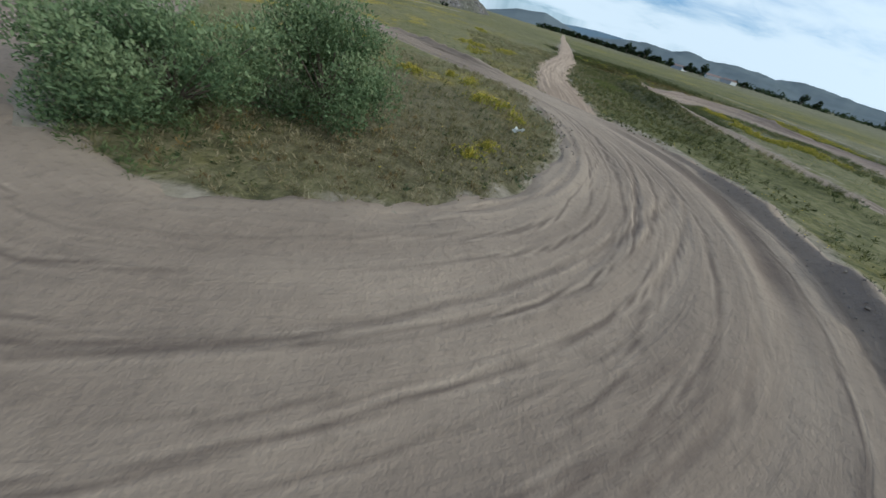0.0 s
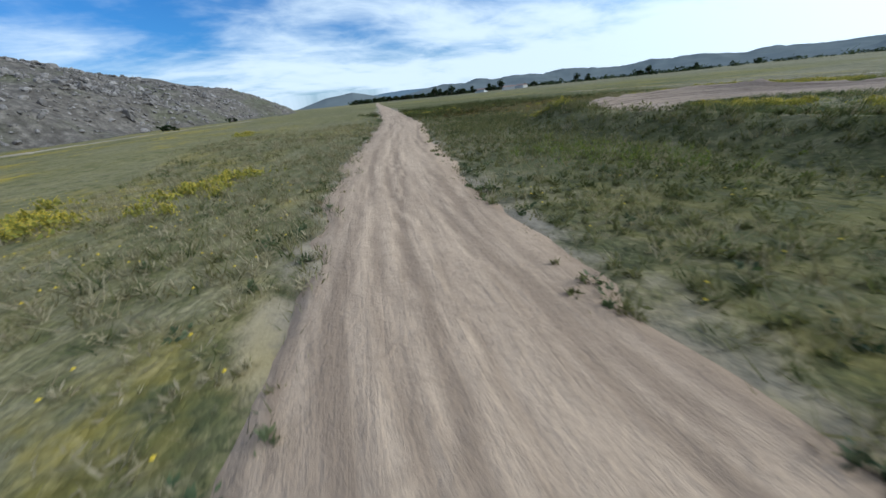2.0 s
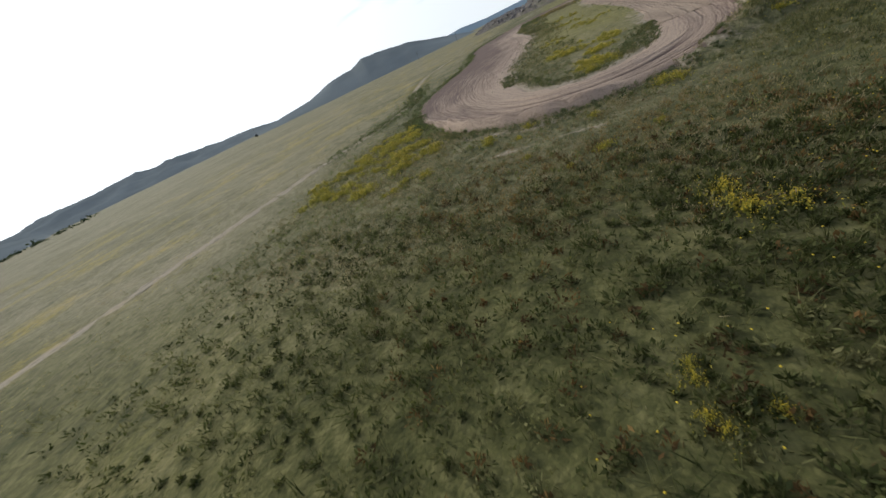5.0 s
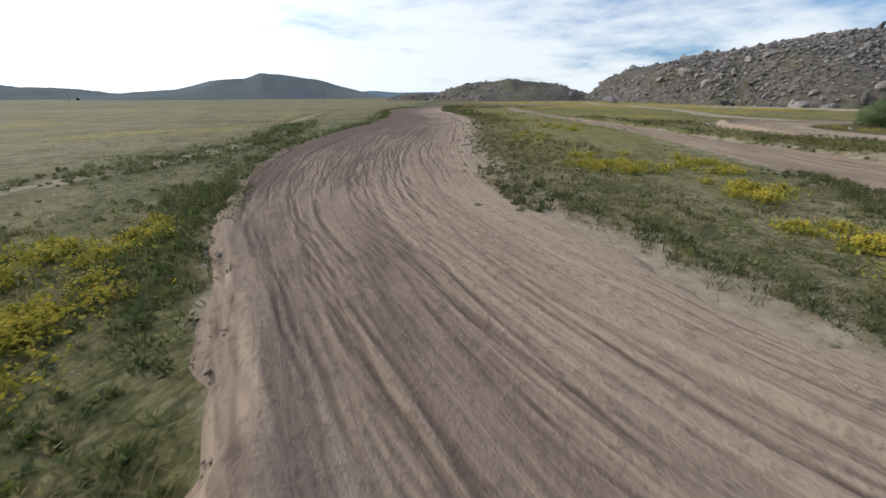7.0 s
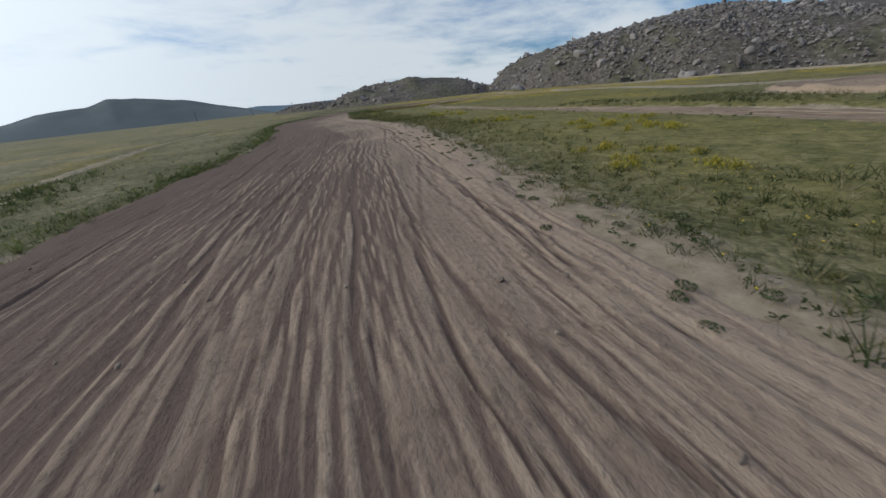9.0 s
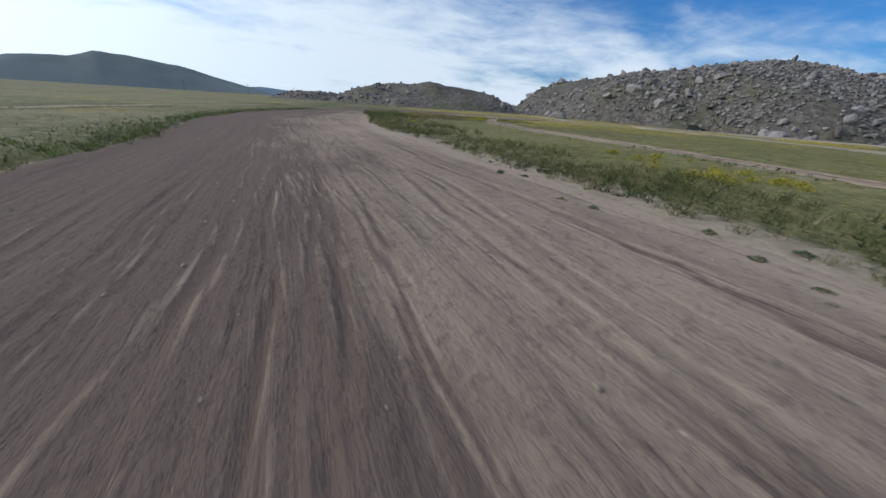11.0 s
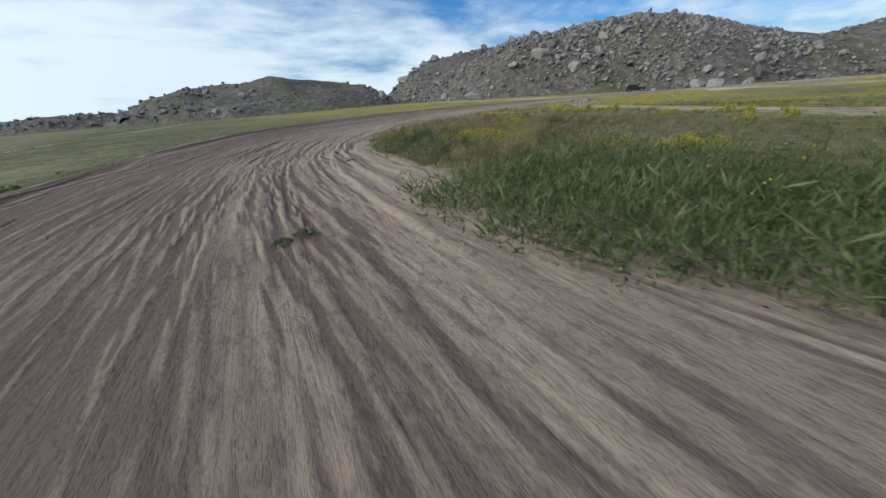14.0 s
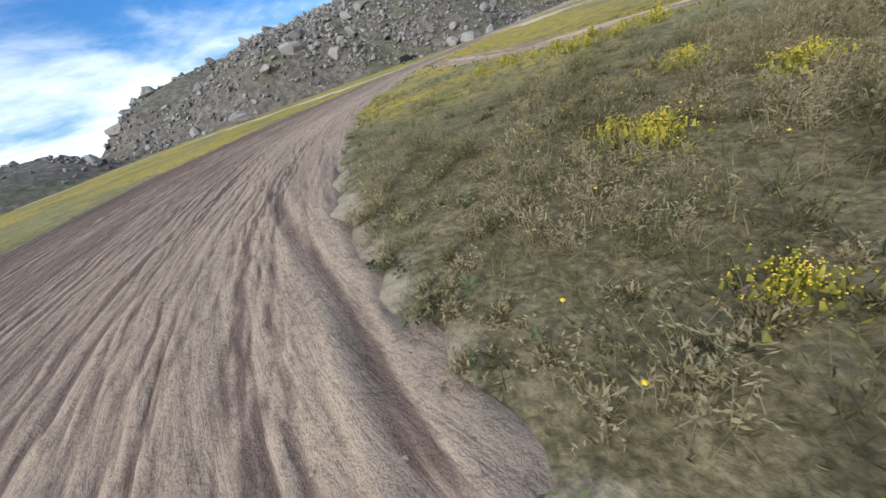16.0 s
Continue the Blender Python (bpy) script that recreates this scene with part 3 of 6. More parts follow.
    pale = pale + 0.9 * np.clip((y + 0.31 * x - 21.5) / 1.5, 0, 1) * np.clip((x + 32) / 8, 0, 1) * np.clip((60 - y) / 20, 0, 1)
    south = np.clip((18.6 - y - 0.31 * x) / 2.0, 0, 1)
    deep = np.interp(x, [-6, 6], [0.72, 1.15]) * south * np.clip((x + 36) / 6, 0, 1) * np.clip((44 - x) / 24, 0, 1) * np.clip((y - 13 + 1.3 * np.clip(x + 4, 0, 16)) / (3 + 0.5 * np.clip(x + 4, 0, 24)), 0, 1) * np.clip(0.85 + 0.5 * fractal(x, y, 5, 73, 3), 0, 1)
    deep = np.maximum(deep, 0.85 * plain * np.clip(0.7 + 0.9 * fractal(x, y, 9, 78, 4), 0, 1) * np.clip(1.3 - np.hypot(x - 14, y - 8) / 70, 0, 1))
    deep = np.maximum(deep, 0.38 * np.clip((3 - y) / 3, 0, 1) * np.clip((y + 16) / 4, 0, 1) * np.clip((x + 15) / 4, 0, 1) * np.clip((9 - x) / 4, 0, 1) * np.clip(0.7 + 0.6 * fractal(x, y, 4, 74, 3), 0, 1))
    deep = np.maximum(deep, 0.8 * np.exp(-((gap - 0.8) / 0.7) ** 2) * (y < -4) * np.clip((-12 - x) / 4, 0, 1))
    straw = np.clip(1.6 - np.hypot((x + 108) / 9, (y - 6.5) / 7), 0, 1) * (y > 0)
    me = mesh_from("ground", np.stack([x, y, z], -1).reshape(-1, 3), grid_faces(len(GY), len(GX)), M_MEADOW, {"worn": worn, "bloom": bloom, "pale": pale, "sand": sand, "lush": lush, "deep": np.minimum(deep, 1.1), "straw": np.maximum(straw, 0.85 * np.clip(1.7 - np.hypot((x + 33) / 6.5, (y - 34.5) / 5.2), 0, 1) * np.clip(0.8 + 0.5 * fractal(x, y, 3, 75, 3), 0, 1))})
    me.materials.append(M_HILL)
    fx = np.maximum(np.maximum(hz[:-1, :-1], hz[1:, 1:]), np.maximum(hz[:-1, 1:], hz[1:, :-1]))
    me.polygons.foreach_set("material_index", (fx > 0.12).astype(np.int32).ravel())
    return tagged(new("ground", me), "dry spring meadow with olive grass, bare soil and a rocky hillside", "ground", kind="structure")


build_ground()


def rim_reach(x, y):
    """Where the hairpin and the loop throw their soil outwards, 0 to 1."""
    return np.clip(1.4 * np.exp(-((x + 5) / 8) ** 2 - ((y - 3.5) / 7.5) ** 2) + 1.4 * np.exp(-((x + 36) / 10) ** 2 - ((y - 27) / 8) ** 2) + 1.4 * np.exp(-((x + 20) / 6) ** 2 - ((y - 36) / 7) ** 2), 0, 1)


def build_way(name, label, pts, mat, cols, berm, ruts, lift, seed, lines=(), extra=(), calm_x=None):
    """A ridden way as a strip with single wheel ruts, a bank at its edges and ragged rims that run under the grass."""
    r = np.random.default_rng(seed)
    c = pts[:, :2]
    t = np.gradient(c, axis=0)
    t /= np.linalg.norm(t, axis=1)[:, None]
    nrm = np.stack([-t[:, 1], t[:, 0]], 1)
    s, hw = pts[:, 3], pts[:, 2]
    u = np.linspace(-1.2, 1.2, cols)
    S, U = np.meshgrid(s, u, indexing="ij")
    D = U * hw[:, None]
    out = 0.6 * rim_reach(c[:, 0], c[:, 1])[:, None] if lift != 0.06 else 0.55
    D = D + np.sign(U) * np.clip(np.abs(U) - 1, 0, 0.2) * 5 * out
    X, Y = c[:, :1] + nrm[:, :1] * D, c[:, 1:] + nrm[:, 1:] * D
    z = 0.03 * fractal(X, Y, 2.6, seed, 3) + 0.014 * fractal(X, Y, 0.45, seed + 5, 2) + 0.022 * fractal(D, S * 0.12, 0.55, seed + 15, 2)
    loose = 0 * z
    rel = None
    if calm_x:
        # packed flat along the straight, softer in the hairpin
        rel = np.interp(c[:, 0], [calm_x[0] - 4, calm_x[0] + 4, calm_x[1] - 6, calm_x[1] + 6, -24, -14], [1, 0.6, 0.6, 1, 1, 0.5])[:, None]
        z = z * rel
    count, depth, width = ruts
    spans = [(s[0], s[-1], depth, width)] * count
    for n_more, (px, py), (qx, qy), deep, wide in extra:
        ends = sorted(s[np.argmin(np.hypot(c[:, 0] - a, c[:, 1] - b))] for a, b in ((px, py), (qx, qy)))
        spans += [(ends[0], ends[1], deep, wide)] * n_more
    for s_lo, s_hi, depth, width in spans:
        mid, half = r.uniform(s_lo, s_hi), (r.uniform(1.5, 6) if r.random() < 0.4 else r.uniform(6, 28))
        w = width * np.clip(r.lognormal(-0.1, 0.4), 0.5, 2.0)
        lane = r.uniform(-0.97, 0.97) if r.random() < 0.5 else np.clip(r.normal(0, 0.55), -0.97, 0.97)
        drift = r.normal(0, 0.12)
        lo, hi = np.searchsorted(s, mid - half), np.searchsorted(s, mid + half)
        if hi - lo < 4 or (calm_x and calm_x[0] < c[(lo + hi) // 2, 0] < calm_x[1] and r.random() < 0.6):
            continue
        q = (s[lo:hi] - mid) / half
        line = np.clip(lane + drift * q, -1.02, 1.02) * hw[lo:hi] + 0.10 * np.sin(s[lo:hi] * r.uniform(0.25, 0.9) + r.uniform(0, 6)) + 0.03 * r.normal(size=hi - lo)
        fade = (np.clip(1.2 * (1 - q ** 2), 0, 1) * np.clip(0.7 + 0.6 * wave(s[lo:hi], lane * 50, 5.0, seed + 7), 0, 1.3))[:, None]
        e = (D[lo:hi] - line[:, None]) / w
        k = (rel[lo:hi] if rel is not None else 1.0) * depth * np.clip(r.lognormal(-0.25, 0.65), 0.2, 2.6) * fade
        side = r.uniform(0.2, 1.0)
        crest = np.exp(-((e - 1.1) / 0.34) ** 2) * side + np.exp(-((e + 1.1) / 0.34) ** 2) * (1.2 - side)
        z[lo:hi] += k * (0.8 * crest - np.clip(1 - np.abs(e) / 1.1, 0, 1) ** 0.8)
        # rut light and shade put into the colour: pale crests, dark grooves
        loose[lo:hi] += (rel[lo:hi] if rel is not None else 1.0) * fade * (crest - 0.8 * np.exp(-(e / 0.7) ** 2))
    # single deep ruts (positive) and thrown-up ridges (negative) along their own lines
    for deep, wide, line_ in lines:
        near = [int(np.argmin(np.hypot(c[:, 0] - a, c[:, 1] - b))) for a, b in line_]
        off = [float((a - c[i, 0]) * nrm[i, 0] + (b - c[i, 1]) * nrm[i, 1]) for i, (a, b) in zip(near, line_)]
        order = np.argsort(near)
        ks, ko = s[np.array(near)[order]], np.array(off)[order]
        line = np.interp(s, ks, ko)
        for _ in range(3):
            line = np.convolve(np.pad(line, 2, "edge"), np.full(5, 0.2), "valid")
        line = line + 0.05 * wave(s, s * 0, 1.3, seed + 31)
        fade = (np.clip((s - ks[0] + 2.5) / 2.5, 0, 1) * np.clip((ks[-1] + 2.5 - s) / 2.5, 0, 1) * (1 + 0.3 * wave(s, s * 0, 0.9, seed + 33)))[:, None]
        e = (D - line[:, None]) / wide
        crest = np.exp(-((e - 1.3) / 0.5) ** 2) + np.exp(-((e + 1.3) / 0.5) ** 2)
        bell = np.exp(-(e / 0.8) ** 2)
        z += fade * abs(deep) * ((0.45 * crest - bell) if deep > 0 else bell)
        # crests painted paler and grooves darker, as a rut's shading would be
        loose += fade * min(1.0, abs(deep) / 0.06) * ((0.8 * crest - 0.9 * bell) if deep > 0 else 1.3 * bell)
    rough_ = z.copy()
    sandy = np.exp(-((X + 26.5) / 5.0) ** 2 - ((Y - 27.0) / 3.6) ** 2) * (lift == 0.045) * np.clip(0.9 + 0.3 * wave(X, Y, 1.6, seed + 44), 0, 1)
    z, loose = z * (1 - 0.75 * sandy), loose * (1 - 0.75 * sandy)
    narrow = np.clip(hw[:, None] / 2.6, 0.35, 1) if lift != 0.06 else np.interp(c[:, :1], [-24, -19], [0.25, 0.72])
    rag = (1 + 0.8 * np.exp(-((X + 5) / 9) ** 2 - ((Y - 5) / 8) ** 2)) * narrow * (0.25 * wave(X, Y, 1.1, seed + 6) + 0.20 * wave(X, Y, 0.4, seed + 8) + 0.28 * wave(X, Y, 3.4, seed + 9))
    edge = np.abs(D) - hw[:, None] + rag
    inner = np.clip(-edge / 0.5, 0, 1)
    bank = berm(S, D, hw[:, None], X, Y) * (1 - sandy)
    z = plain_z(X, Y) * np.clip(edge / 3 + 0.35, 0.25, 1) + lift * (0.3 + 0.7 * inner) + z * (0.25 + 0.75 * inner) + bank - np.clip(edge, 0, None) * 0.45
    z = z - 0.14 * np.clip((np.abs(U) - 1.12) / 0.08, 0, 1)
    loose = loose + np.clip(2.2 * bank, 0, 0.5)
    if calm_x:
        # moister, darker soil along the long leg
        loose = loose - np.interp(X, [-115, -100, -60, -30, -22, -13], [0.1, 0.28, 0.34, 0.34, 0.12, -0.2])
        # south side darker: soil tone with some shading put into the colour
        loose = loose + 0.34 * np.clip(D / hw[:, None] + 0.45 * wave(X, Y, 2.2, seed + 48), -1, 1) * np.interp(X, [-112, -102, -50, -30], [0, 1, 1, 0.3])
        # loose pale sand drifts over the inner rim
        loose = loose + 1.3 * np.clip(1 + (edge - 0.2) / 1.3, 0, 1) * (D > 0) * np.clip((X + 88) / 10, 0, 1) * np.clip((-12 - X) / 6, 0, 1) * (Y < 6) * np.clip(0.7 + 0.8 * wave(X, Y, 1.2, seed + 41), 0, 1)
    if lift == 0.06:
        loose = loose - 1.0 * np.clip(1 + edge / 0.45, 0, 1) * np.clip(0.7 + 0.8 * wave(X, Y, 0.7, seed + 47), 0, 1.2)
        loose = loose - 0.75 * np.clip((-18 - X) / 6, 0, 1)
        # the road's sand runs out raggedly over the loop
        z = z - 0.7 * rough_ - 0.09 * np.clip((-22.8 - X) / 4.5 + 0.25 * wave(X, Y, 0.9, seed + 46), 0, 1) * (X < -20)
        loose = 0.45 * loose
        # the road's end dips under the loop
        z = z - 0.09 * np.exp(-np.maximum(S - 1.5, 0) / 0.8)
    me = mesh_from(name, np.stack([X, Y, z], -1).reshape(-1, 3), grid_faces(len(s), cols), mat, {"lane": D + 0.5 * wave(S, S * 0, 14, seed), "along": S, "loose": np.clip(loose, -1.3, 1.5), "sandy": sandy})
    return tagged(new(name, me), label, "dirt track", kind="structure")


def no_berm(S, D, hw, X, Y):
    return 0 * D


def turn_rise(gap, X, Y):
    """Height of the crumbly bank on the outside of the hairpin, by the distance beyond the track's edge."""
    turn = np.exp(-((X + 5) / 8.5) ** 2 - ((Y - 3.5) / 7.5) ** 2) * np.clip((11.5 - Y) / 4, 0, 1)
    e = gap - 0.05
    body = np.exp(-(e / np.where(e < 0, 0.55, 0.52)) ** 2)
    crumbs = 1 + 0.30 * wave(X, Y, 1.3, 76) + 0.30 * wave(X, Y, 0.5, 78) + 0.22 * wave(X, Y, 0.22, 79)
    return 0.46 * turn * body * crumbs


def race_berm(S, D, hw, X, Y):
    """Bank thrown up on the outside of the hairpin and along the south edge."""
    turn = np.exp(-((X + 5) / 9) ** 2 - ((Y - 4) / 8) ** 2) * np.clip((11.5 - Y) / 4, 0, 1)
    leg = np.clip((6 - Y) / 4, 0, 1)
    side = np.where(D < 0, -D - hw, 9)
    bank = np.exp(-((side + 0.15) / 0.42) ** 2) * leg * (0.05 + 0.05 * wave(X, Y, 4, 77)) * (1 + 0.35 * wave(X, Y, 0.8, 78))
    tilt = 0.16 * turn * np.clip(-D / hw, 0, 1) ** 2
    west = np.exp(-((X + 122) / 14) ** 2 - ((Y - 14) / 20) ** 2)
    return bank + turn_rise(side, X, Y) + tilt + west * 0.3 * np.exp(-((side + 0.2) / 0.7) ** 2)


def loop_rise(gap, X, Y):
    """Height of the bank outside the loop, steep towards the track."""
    turn = np.clip(1.5 * np.exp(-((X + 36) / 10) ** 2 - ((Y - 27) / 8) ** 2), 0, 1)
    away = np.clip(1.6 * np.exp(-((X + 20) / 6) ** 2 - ((Y - 36) / 7) ** 2), 0, 1)
    turn = turn * np.clip((-30.5 - X) / 2.5, 0.3, 1) + 0.9 * away
    e = gap + 0.0
    body = np.exp(-(e / np.where(e < 0, 0.26, 0.50)) ** 2)
    return 0.30 * turn * body * (1 + 0.35 * wave(X, Y, 1.2, 88) + 0.30 * wave(X, Y, 0.45, 89) + 0.2 * wave(X, Y, 0.2, 90))


def loop_berm(S, D, hw, X, Y):
    return loop_rise(np.where(D < 0, -D - hw, 9), X, Y)


race_line = curve_points(RACE_WAY, 0.42)
turn_back = int(np.argmin(np.hypot(race_line[:, 0] + 16, race_line[:, 1] - 14.5)))
RACE_LINES = [(-0.035, 0.10, [(-114.1, 7.6), (-113.3, 6.7), (-112.3, 5.8), (-111.3, 4.9), (-109.5, 3.0), (-107.6, 1.5)]),
              (0.04, 0.17, [(-116.5, 9.5), (-114.3, 7.2), (-113.2, 6.1), (-112.3, 5.1), (-110, 2.6)]),
              (-0.03, 0.10, [(-113.3, 7.6), (-112.5, 6.5), (-111.7, 5.7), (-111.0, 5.0)]),
              (-0.045, 0.12, [(-109.5, 1.9), (-107.5, 0.8), (-105.7, 0.1), (-104.8, -0.15), (-103.4, -0.55), (-101, -1.1)]),
              (-0.03, 0.10, [(-108.5, 1.7), (-107.1, 1.05), (-104.8, 0.35), (-103.0, -0.15)]),
              (0.035, 0.16, [(-109, 2.1), (-106.6, 1.15), (-104.7, 0.6), (-102.5, 0.1)]),
              (0.06, 0.30, [(-124, 2.5), (-118, -2.2), (-112, -5.0), (-104, -7.6)]),
              (0.018, 0.09, [(-48, 1.3), (-38, 1.0), (-32.9, 0.9), (-29.3, 0.9), (-27.4, 1.0), (-25.8, 0.9), (-23, 1.2)]),
              (-0.09, 0.16, [(-8.6, 11.8), (-7.3, 10.4), (-6.6, 8.9), (-6.4, 7.2), (-7.0, 5.2), (-8.4, 3.4)]),
              (0.09, 0.26, [(-6.9, 11.0), (-5.7, 9.6), (-5.45, 7.9), (-5.5, 5.6), (-6.6, 3.6)]),
              (0.05, 0.14, [(-5.6, 11.4), (-4.5, 9.4), (-4.2, 7.2), (-4.6, 5.0), (-5.8, 3.0)]),
              (-0.05, 0.12, [(-6.2, 11.3), (-5.0, 9.2), (-4.8, 7.4), (-5.0, 5.2), (-6.2, 3.2)])]
LOOP_LINES = [(0.022, 0.12, [(-29.5, 29.0), (-32.0, 29.0), (-34.3, 29.4), (-35.6, 29.8), (-36.5, 30.3), (-37.3, 30.9), (-37.9, 31.7), (-38.6, 32.6)]),
              (0.045, 0.40, [(-29.3, 26.4), (-32.5, 25.4), (-34.8, 25.2), (-36.9, 25.8), (-38.7, 26.7)]),
              (0.028, 0.13, [(-36.3, 27.1), (-36.8, 28.1), (-37.7, 29.0), (-38.3, 29.8)]),
              (0.022, 0.10, [(-33.5, 27.5), (-35.3, 28.0), (-36.8, 28.6), (-37.8, 29.2)]),
              (0.022, 0.09, [(-33.0, 26.6), (-35.0, 26.6), (-36.5, 27.1), (-37.5, 27.8), (-38.7, 29.0)])]
ROAD_LINES = [(0.012, 0.10, [(-12, 24.35), (-9.8, 23.7), (-8.4, 23.2), (-6.1, 22.4), (1.0, 20.0), (29, 10.9)]),
              (0.012, 0.10, [(-12, 23.8), (-9.9, 23.25), (-8.1, 22.7), (-2, 20.6), (21.3, 12.7)])]
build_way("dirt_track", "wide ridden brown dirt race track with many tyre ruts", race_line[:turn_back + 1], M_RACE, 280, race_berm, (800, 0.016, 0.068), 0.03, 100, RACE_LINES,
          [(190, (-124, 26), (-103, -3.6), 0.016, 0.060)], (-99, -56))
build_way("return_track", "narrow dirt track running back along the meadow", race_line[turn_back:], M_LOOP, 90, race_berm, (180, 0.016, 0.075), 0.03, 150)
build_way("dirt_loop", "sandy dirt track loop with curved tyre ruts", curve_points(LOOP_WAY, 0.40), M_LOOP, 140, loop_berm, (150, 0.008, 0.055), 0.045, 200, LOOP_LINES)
build_way("sand_road", "straight pale sandy road with faint wheel tracks", curve_points(ROAD_WAY[:7], 0.36), M_ROAD, 56, no_berm, (110, 0.010, 0.12), 0.06, 300, ROAD_LINES)
build_way("sand_road_far", "straight pale sandy road running on over the plain", curve_points(ROAD_WAY[6:], 2.5), M_ROAD, 14, no_berm, (0, 0.010, 0.12), 0.055, 300)
build_way("west_trail", "pale sandy trail across the meadow", curve_points(WEST_WAY, 0.6), M_TRAIL, 36, no_berm, (40, 0.03, 0.2), 0.05, 400)
build_way("foot_trail", "narrow sandy trail below the rocky hill", curve_points(FOOT_WAY, 0.6), M_TRAIL, 28, no_berm, (30, 0.03, 0.2), 0.05, 500)
build_way("south_trail", "narrow rutted trail through pale grass", curve_points(SOUTH_WAY, 0.6), M_TRAIL, 24, no_berm, (30, 0.03, 0.2), 0.0, 600)


def ground_z(x, y):
    return plain_z(x, y) + hill_z(x, y)


# ---- rocks ----
def ico(level):
    bm = bmesh.new()
    bmesh.ops.create_icosphere(bm, subdivisions=level, radius=1.0)
    v = np.array([w.co[:] for w in bm.verts])
    f = np.array([[w.index for w in p.verts] for p in bm.faces])
    bm.free()
    return v, f


def rock_shape(level, seed):
    """A weathered granite block: a ball cut by random planes, then roughened."""
    r = np.random.default_rng(seed)
    v, f = ico(level)
    v = v.copy()
    for _ in range(13):
        n = r.normal(size=3)
        n /= np.linalg.norm(n)
        d = r.uniform(0.42, 0.80)
        over = np.maximum(v @ n - d, 0)
        v -= over[:, None] * n * 0.95
    v *= 1 + 0.06 * np.sin(v @ r.normal(size=3) * 5 + r.uniform(0, 6))[:, None] + 0.04 * np.sin(v @ r.normal(size=3) * 11)[:, None]
    v *= np.array([r.uniform(0.85, 1.35), r.uniform(0.75, 1.1), r.uniform(0.6, 1.1)])
    return v, f


def turn_z(a):
    c, s = np.cos(a), np.sin(a)
    return np.array([[c, -s, 0], [s, c, 0], [0, 0, 1]])


ICO = ico(1)[0][:12]
ROCKS_LOW = [rock_shape(2, 900 + i) for i in range(14)]
ROCKS_LOW = [(v, f[v[f].mean(1)[:, 2] > -0.5]) for v, f in ROCKS_LOW]
ROCKS_TINY, ROCKS_BIT = [], []
for i in range(14):
    v, f = rock_shape(1, 930 + i)
    ROCKS_TINY.append((v, f[v[f].mean(1)[:, 2] > -0.42]))
    v, f = ico(1)
    v = v[:12] * (1 + 0.22 * np.random.default_rng(i).normal(size=(12, 1)))
    v = v * np.random.default_rng(i + 50).uniform((0.9, 0.75, 0.6), (1.3, 1.1, 1.0))
    f = np.array([[a, b, c] for a in range(12) for b in range(a + 1, 12) for c in range(b + 1, 12) if max(np.linalg.norm(ICO[a] - ICO[b]), np.linalg.norm(ICO[b] - ICO[c]), np.linalg.norm(ICO[a] - ICO[c])) < 1.1])
    flip = np.einsum("ij,ij->i", np.cross(v[f[:, 1]] - v[f[:, 0]], v[f[:, 2]] - v[f[:, 0]]), v[f].mean(1)) < 0
    f[flip] = f[flip][:, ::-1]
    ROCKS_BIT.append((v, f[v[f].mean(1)[:, 2] > -0.42]))


def scatter_rocks(name, label, count, xr, yr, size, keep, most):
    """Thousands of stones in one mesh."""
    x, y = rng.uniform(*xr, count), rng.uniform(*yr, count)
    ok = keep(x, y)
    x, y = x[ok], y[ok]
    s = np.clip(rng.lognormal(math.log(size), 0.62, len(x)), 0.16, most)
    z = ground_z(x, y)
    vs, fs, n = [], [], 0
    for i in range(len(x)):
        v, f = (ROCKS_LOW if s[i] > 1.8 else ROCKS_TINY if s[i] > 0.75 else ROCKS_BIT)[i % 14]
        m = turn_z(rng.uniform(0, 6.3))
        tip = rng.normal(0, 0.35, 2)
        w = v @ m.T
        w = w + np.stack([w[:, 2] * tip[0], w[:, 2] * tip[1], -w[:, 0] * tip[0] - w[:, 1] * tip[1]], 1)
        vs.append(w * s[i] + (x[i], y[i], z[i] + 0.18 * s[i]))
        fs.append(f + n)
        n += len(v)
    me = mesh_from(name, np.vstack(vs), np.vstack(fs), M_GRANITE, smooth=False)
    return tagged(new(name, me), label, "boulders", kind="stuff")


def on_hill(low, high, seed, thin):
    def keep(x, y):
        hz = hill_z(x, y)
        d = inside_hill(x, y)
        dens = 0.55 + 0.6 * fractal(x, y, 26, seed, 3)
        dens = dens * np.interp(x, [-60, 0, 60, 200], [1.0, 0.75, thin, thin])
        front = hill_z(x + 4.0 * (-70 - x) / np.hypot(x + 70, y), y - 4.0 * y / np.hypot(x + 70, y)) < hz + 0.9
        return front & (hz > low) & (d < high) & (rng.random(len(x)) < dens)
    return keep


scatter_rocks("boulder_field", "grey granite boulders piled over the dry hillside", 70000, (-300, -40), (70, 240), 0.31, on_hill(0.3, 80, 11, 0.5), 2.5)
scatter_rocks("boulder_slope", "scattered pale granite boulders on the green hillside", 44000, (-40, 228), (6, 170), 0.31, on_hill(0.5, 110, 12, 0.9), 1.9)
scatter_rocks("boulder_rise", "grey granite boulders on a low rise", 3600, (-325, -205), (-70, 102), 0.42,
              lambda x, y: (hill_z(x, y) > 0.5) & (rng.random(len(x)) < 0.35 + 0.5 * (y < 20) + 0.4 * fractal(x, y, 20, 13, 2)), 2.0)

# single boulders along the foot of the hill
ROCKS_HIGH = []
for i in range(12):
    v, f = rock_shape(3, 950 + i)
    ROCKS_HIGH.append(mesh_from("boulder", v, f, M_GRANITE, smooth=False))


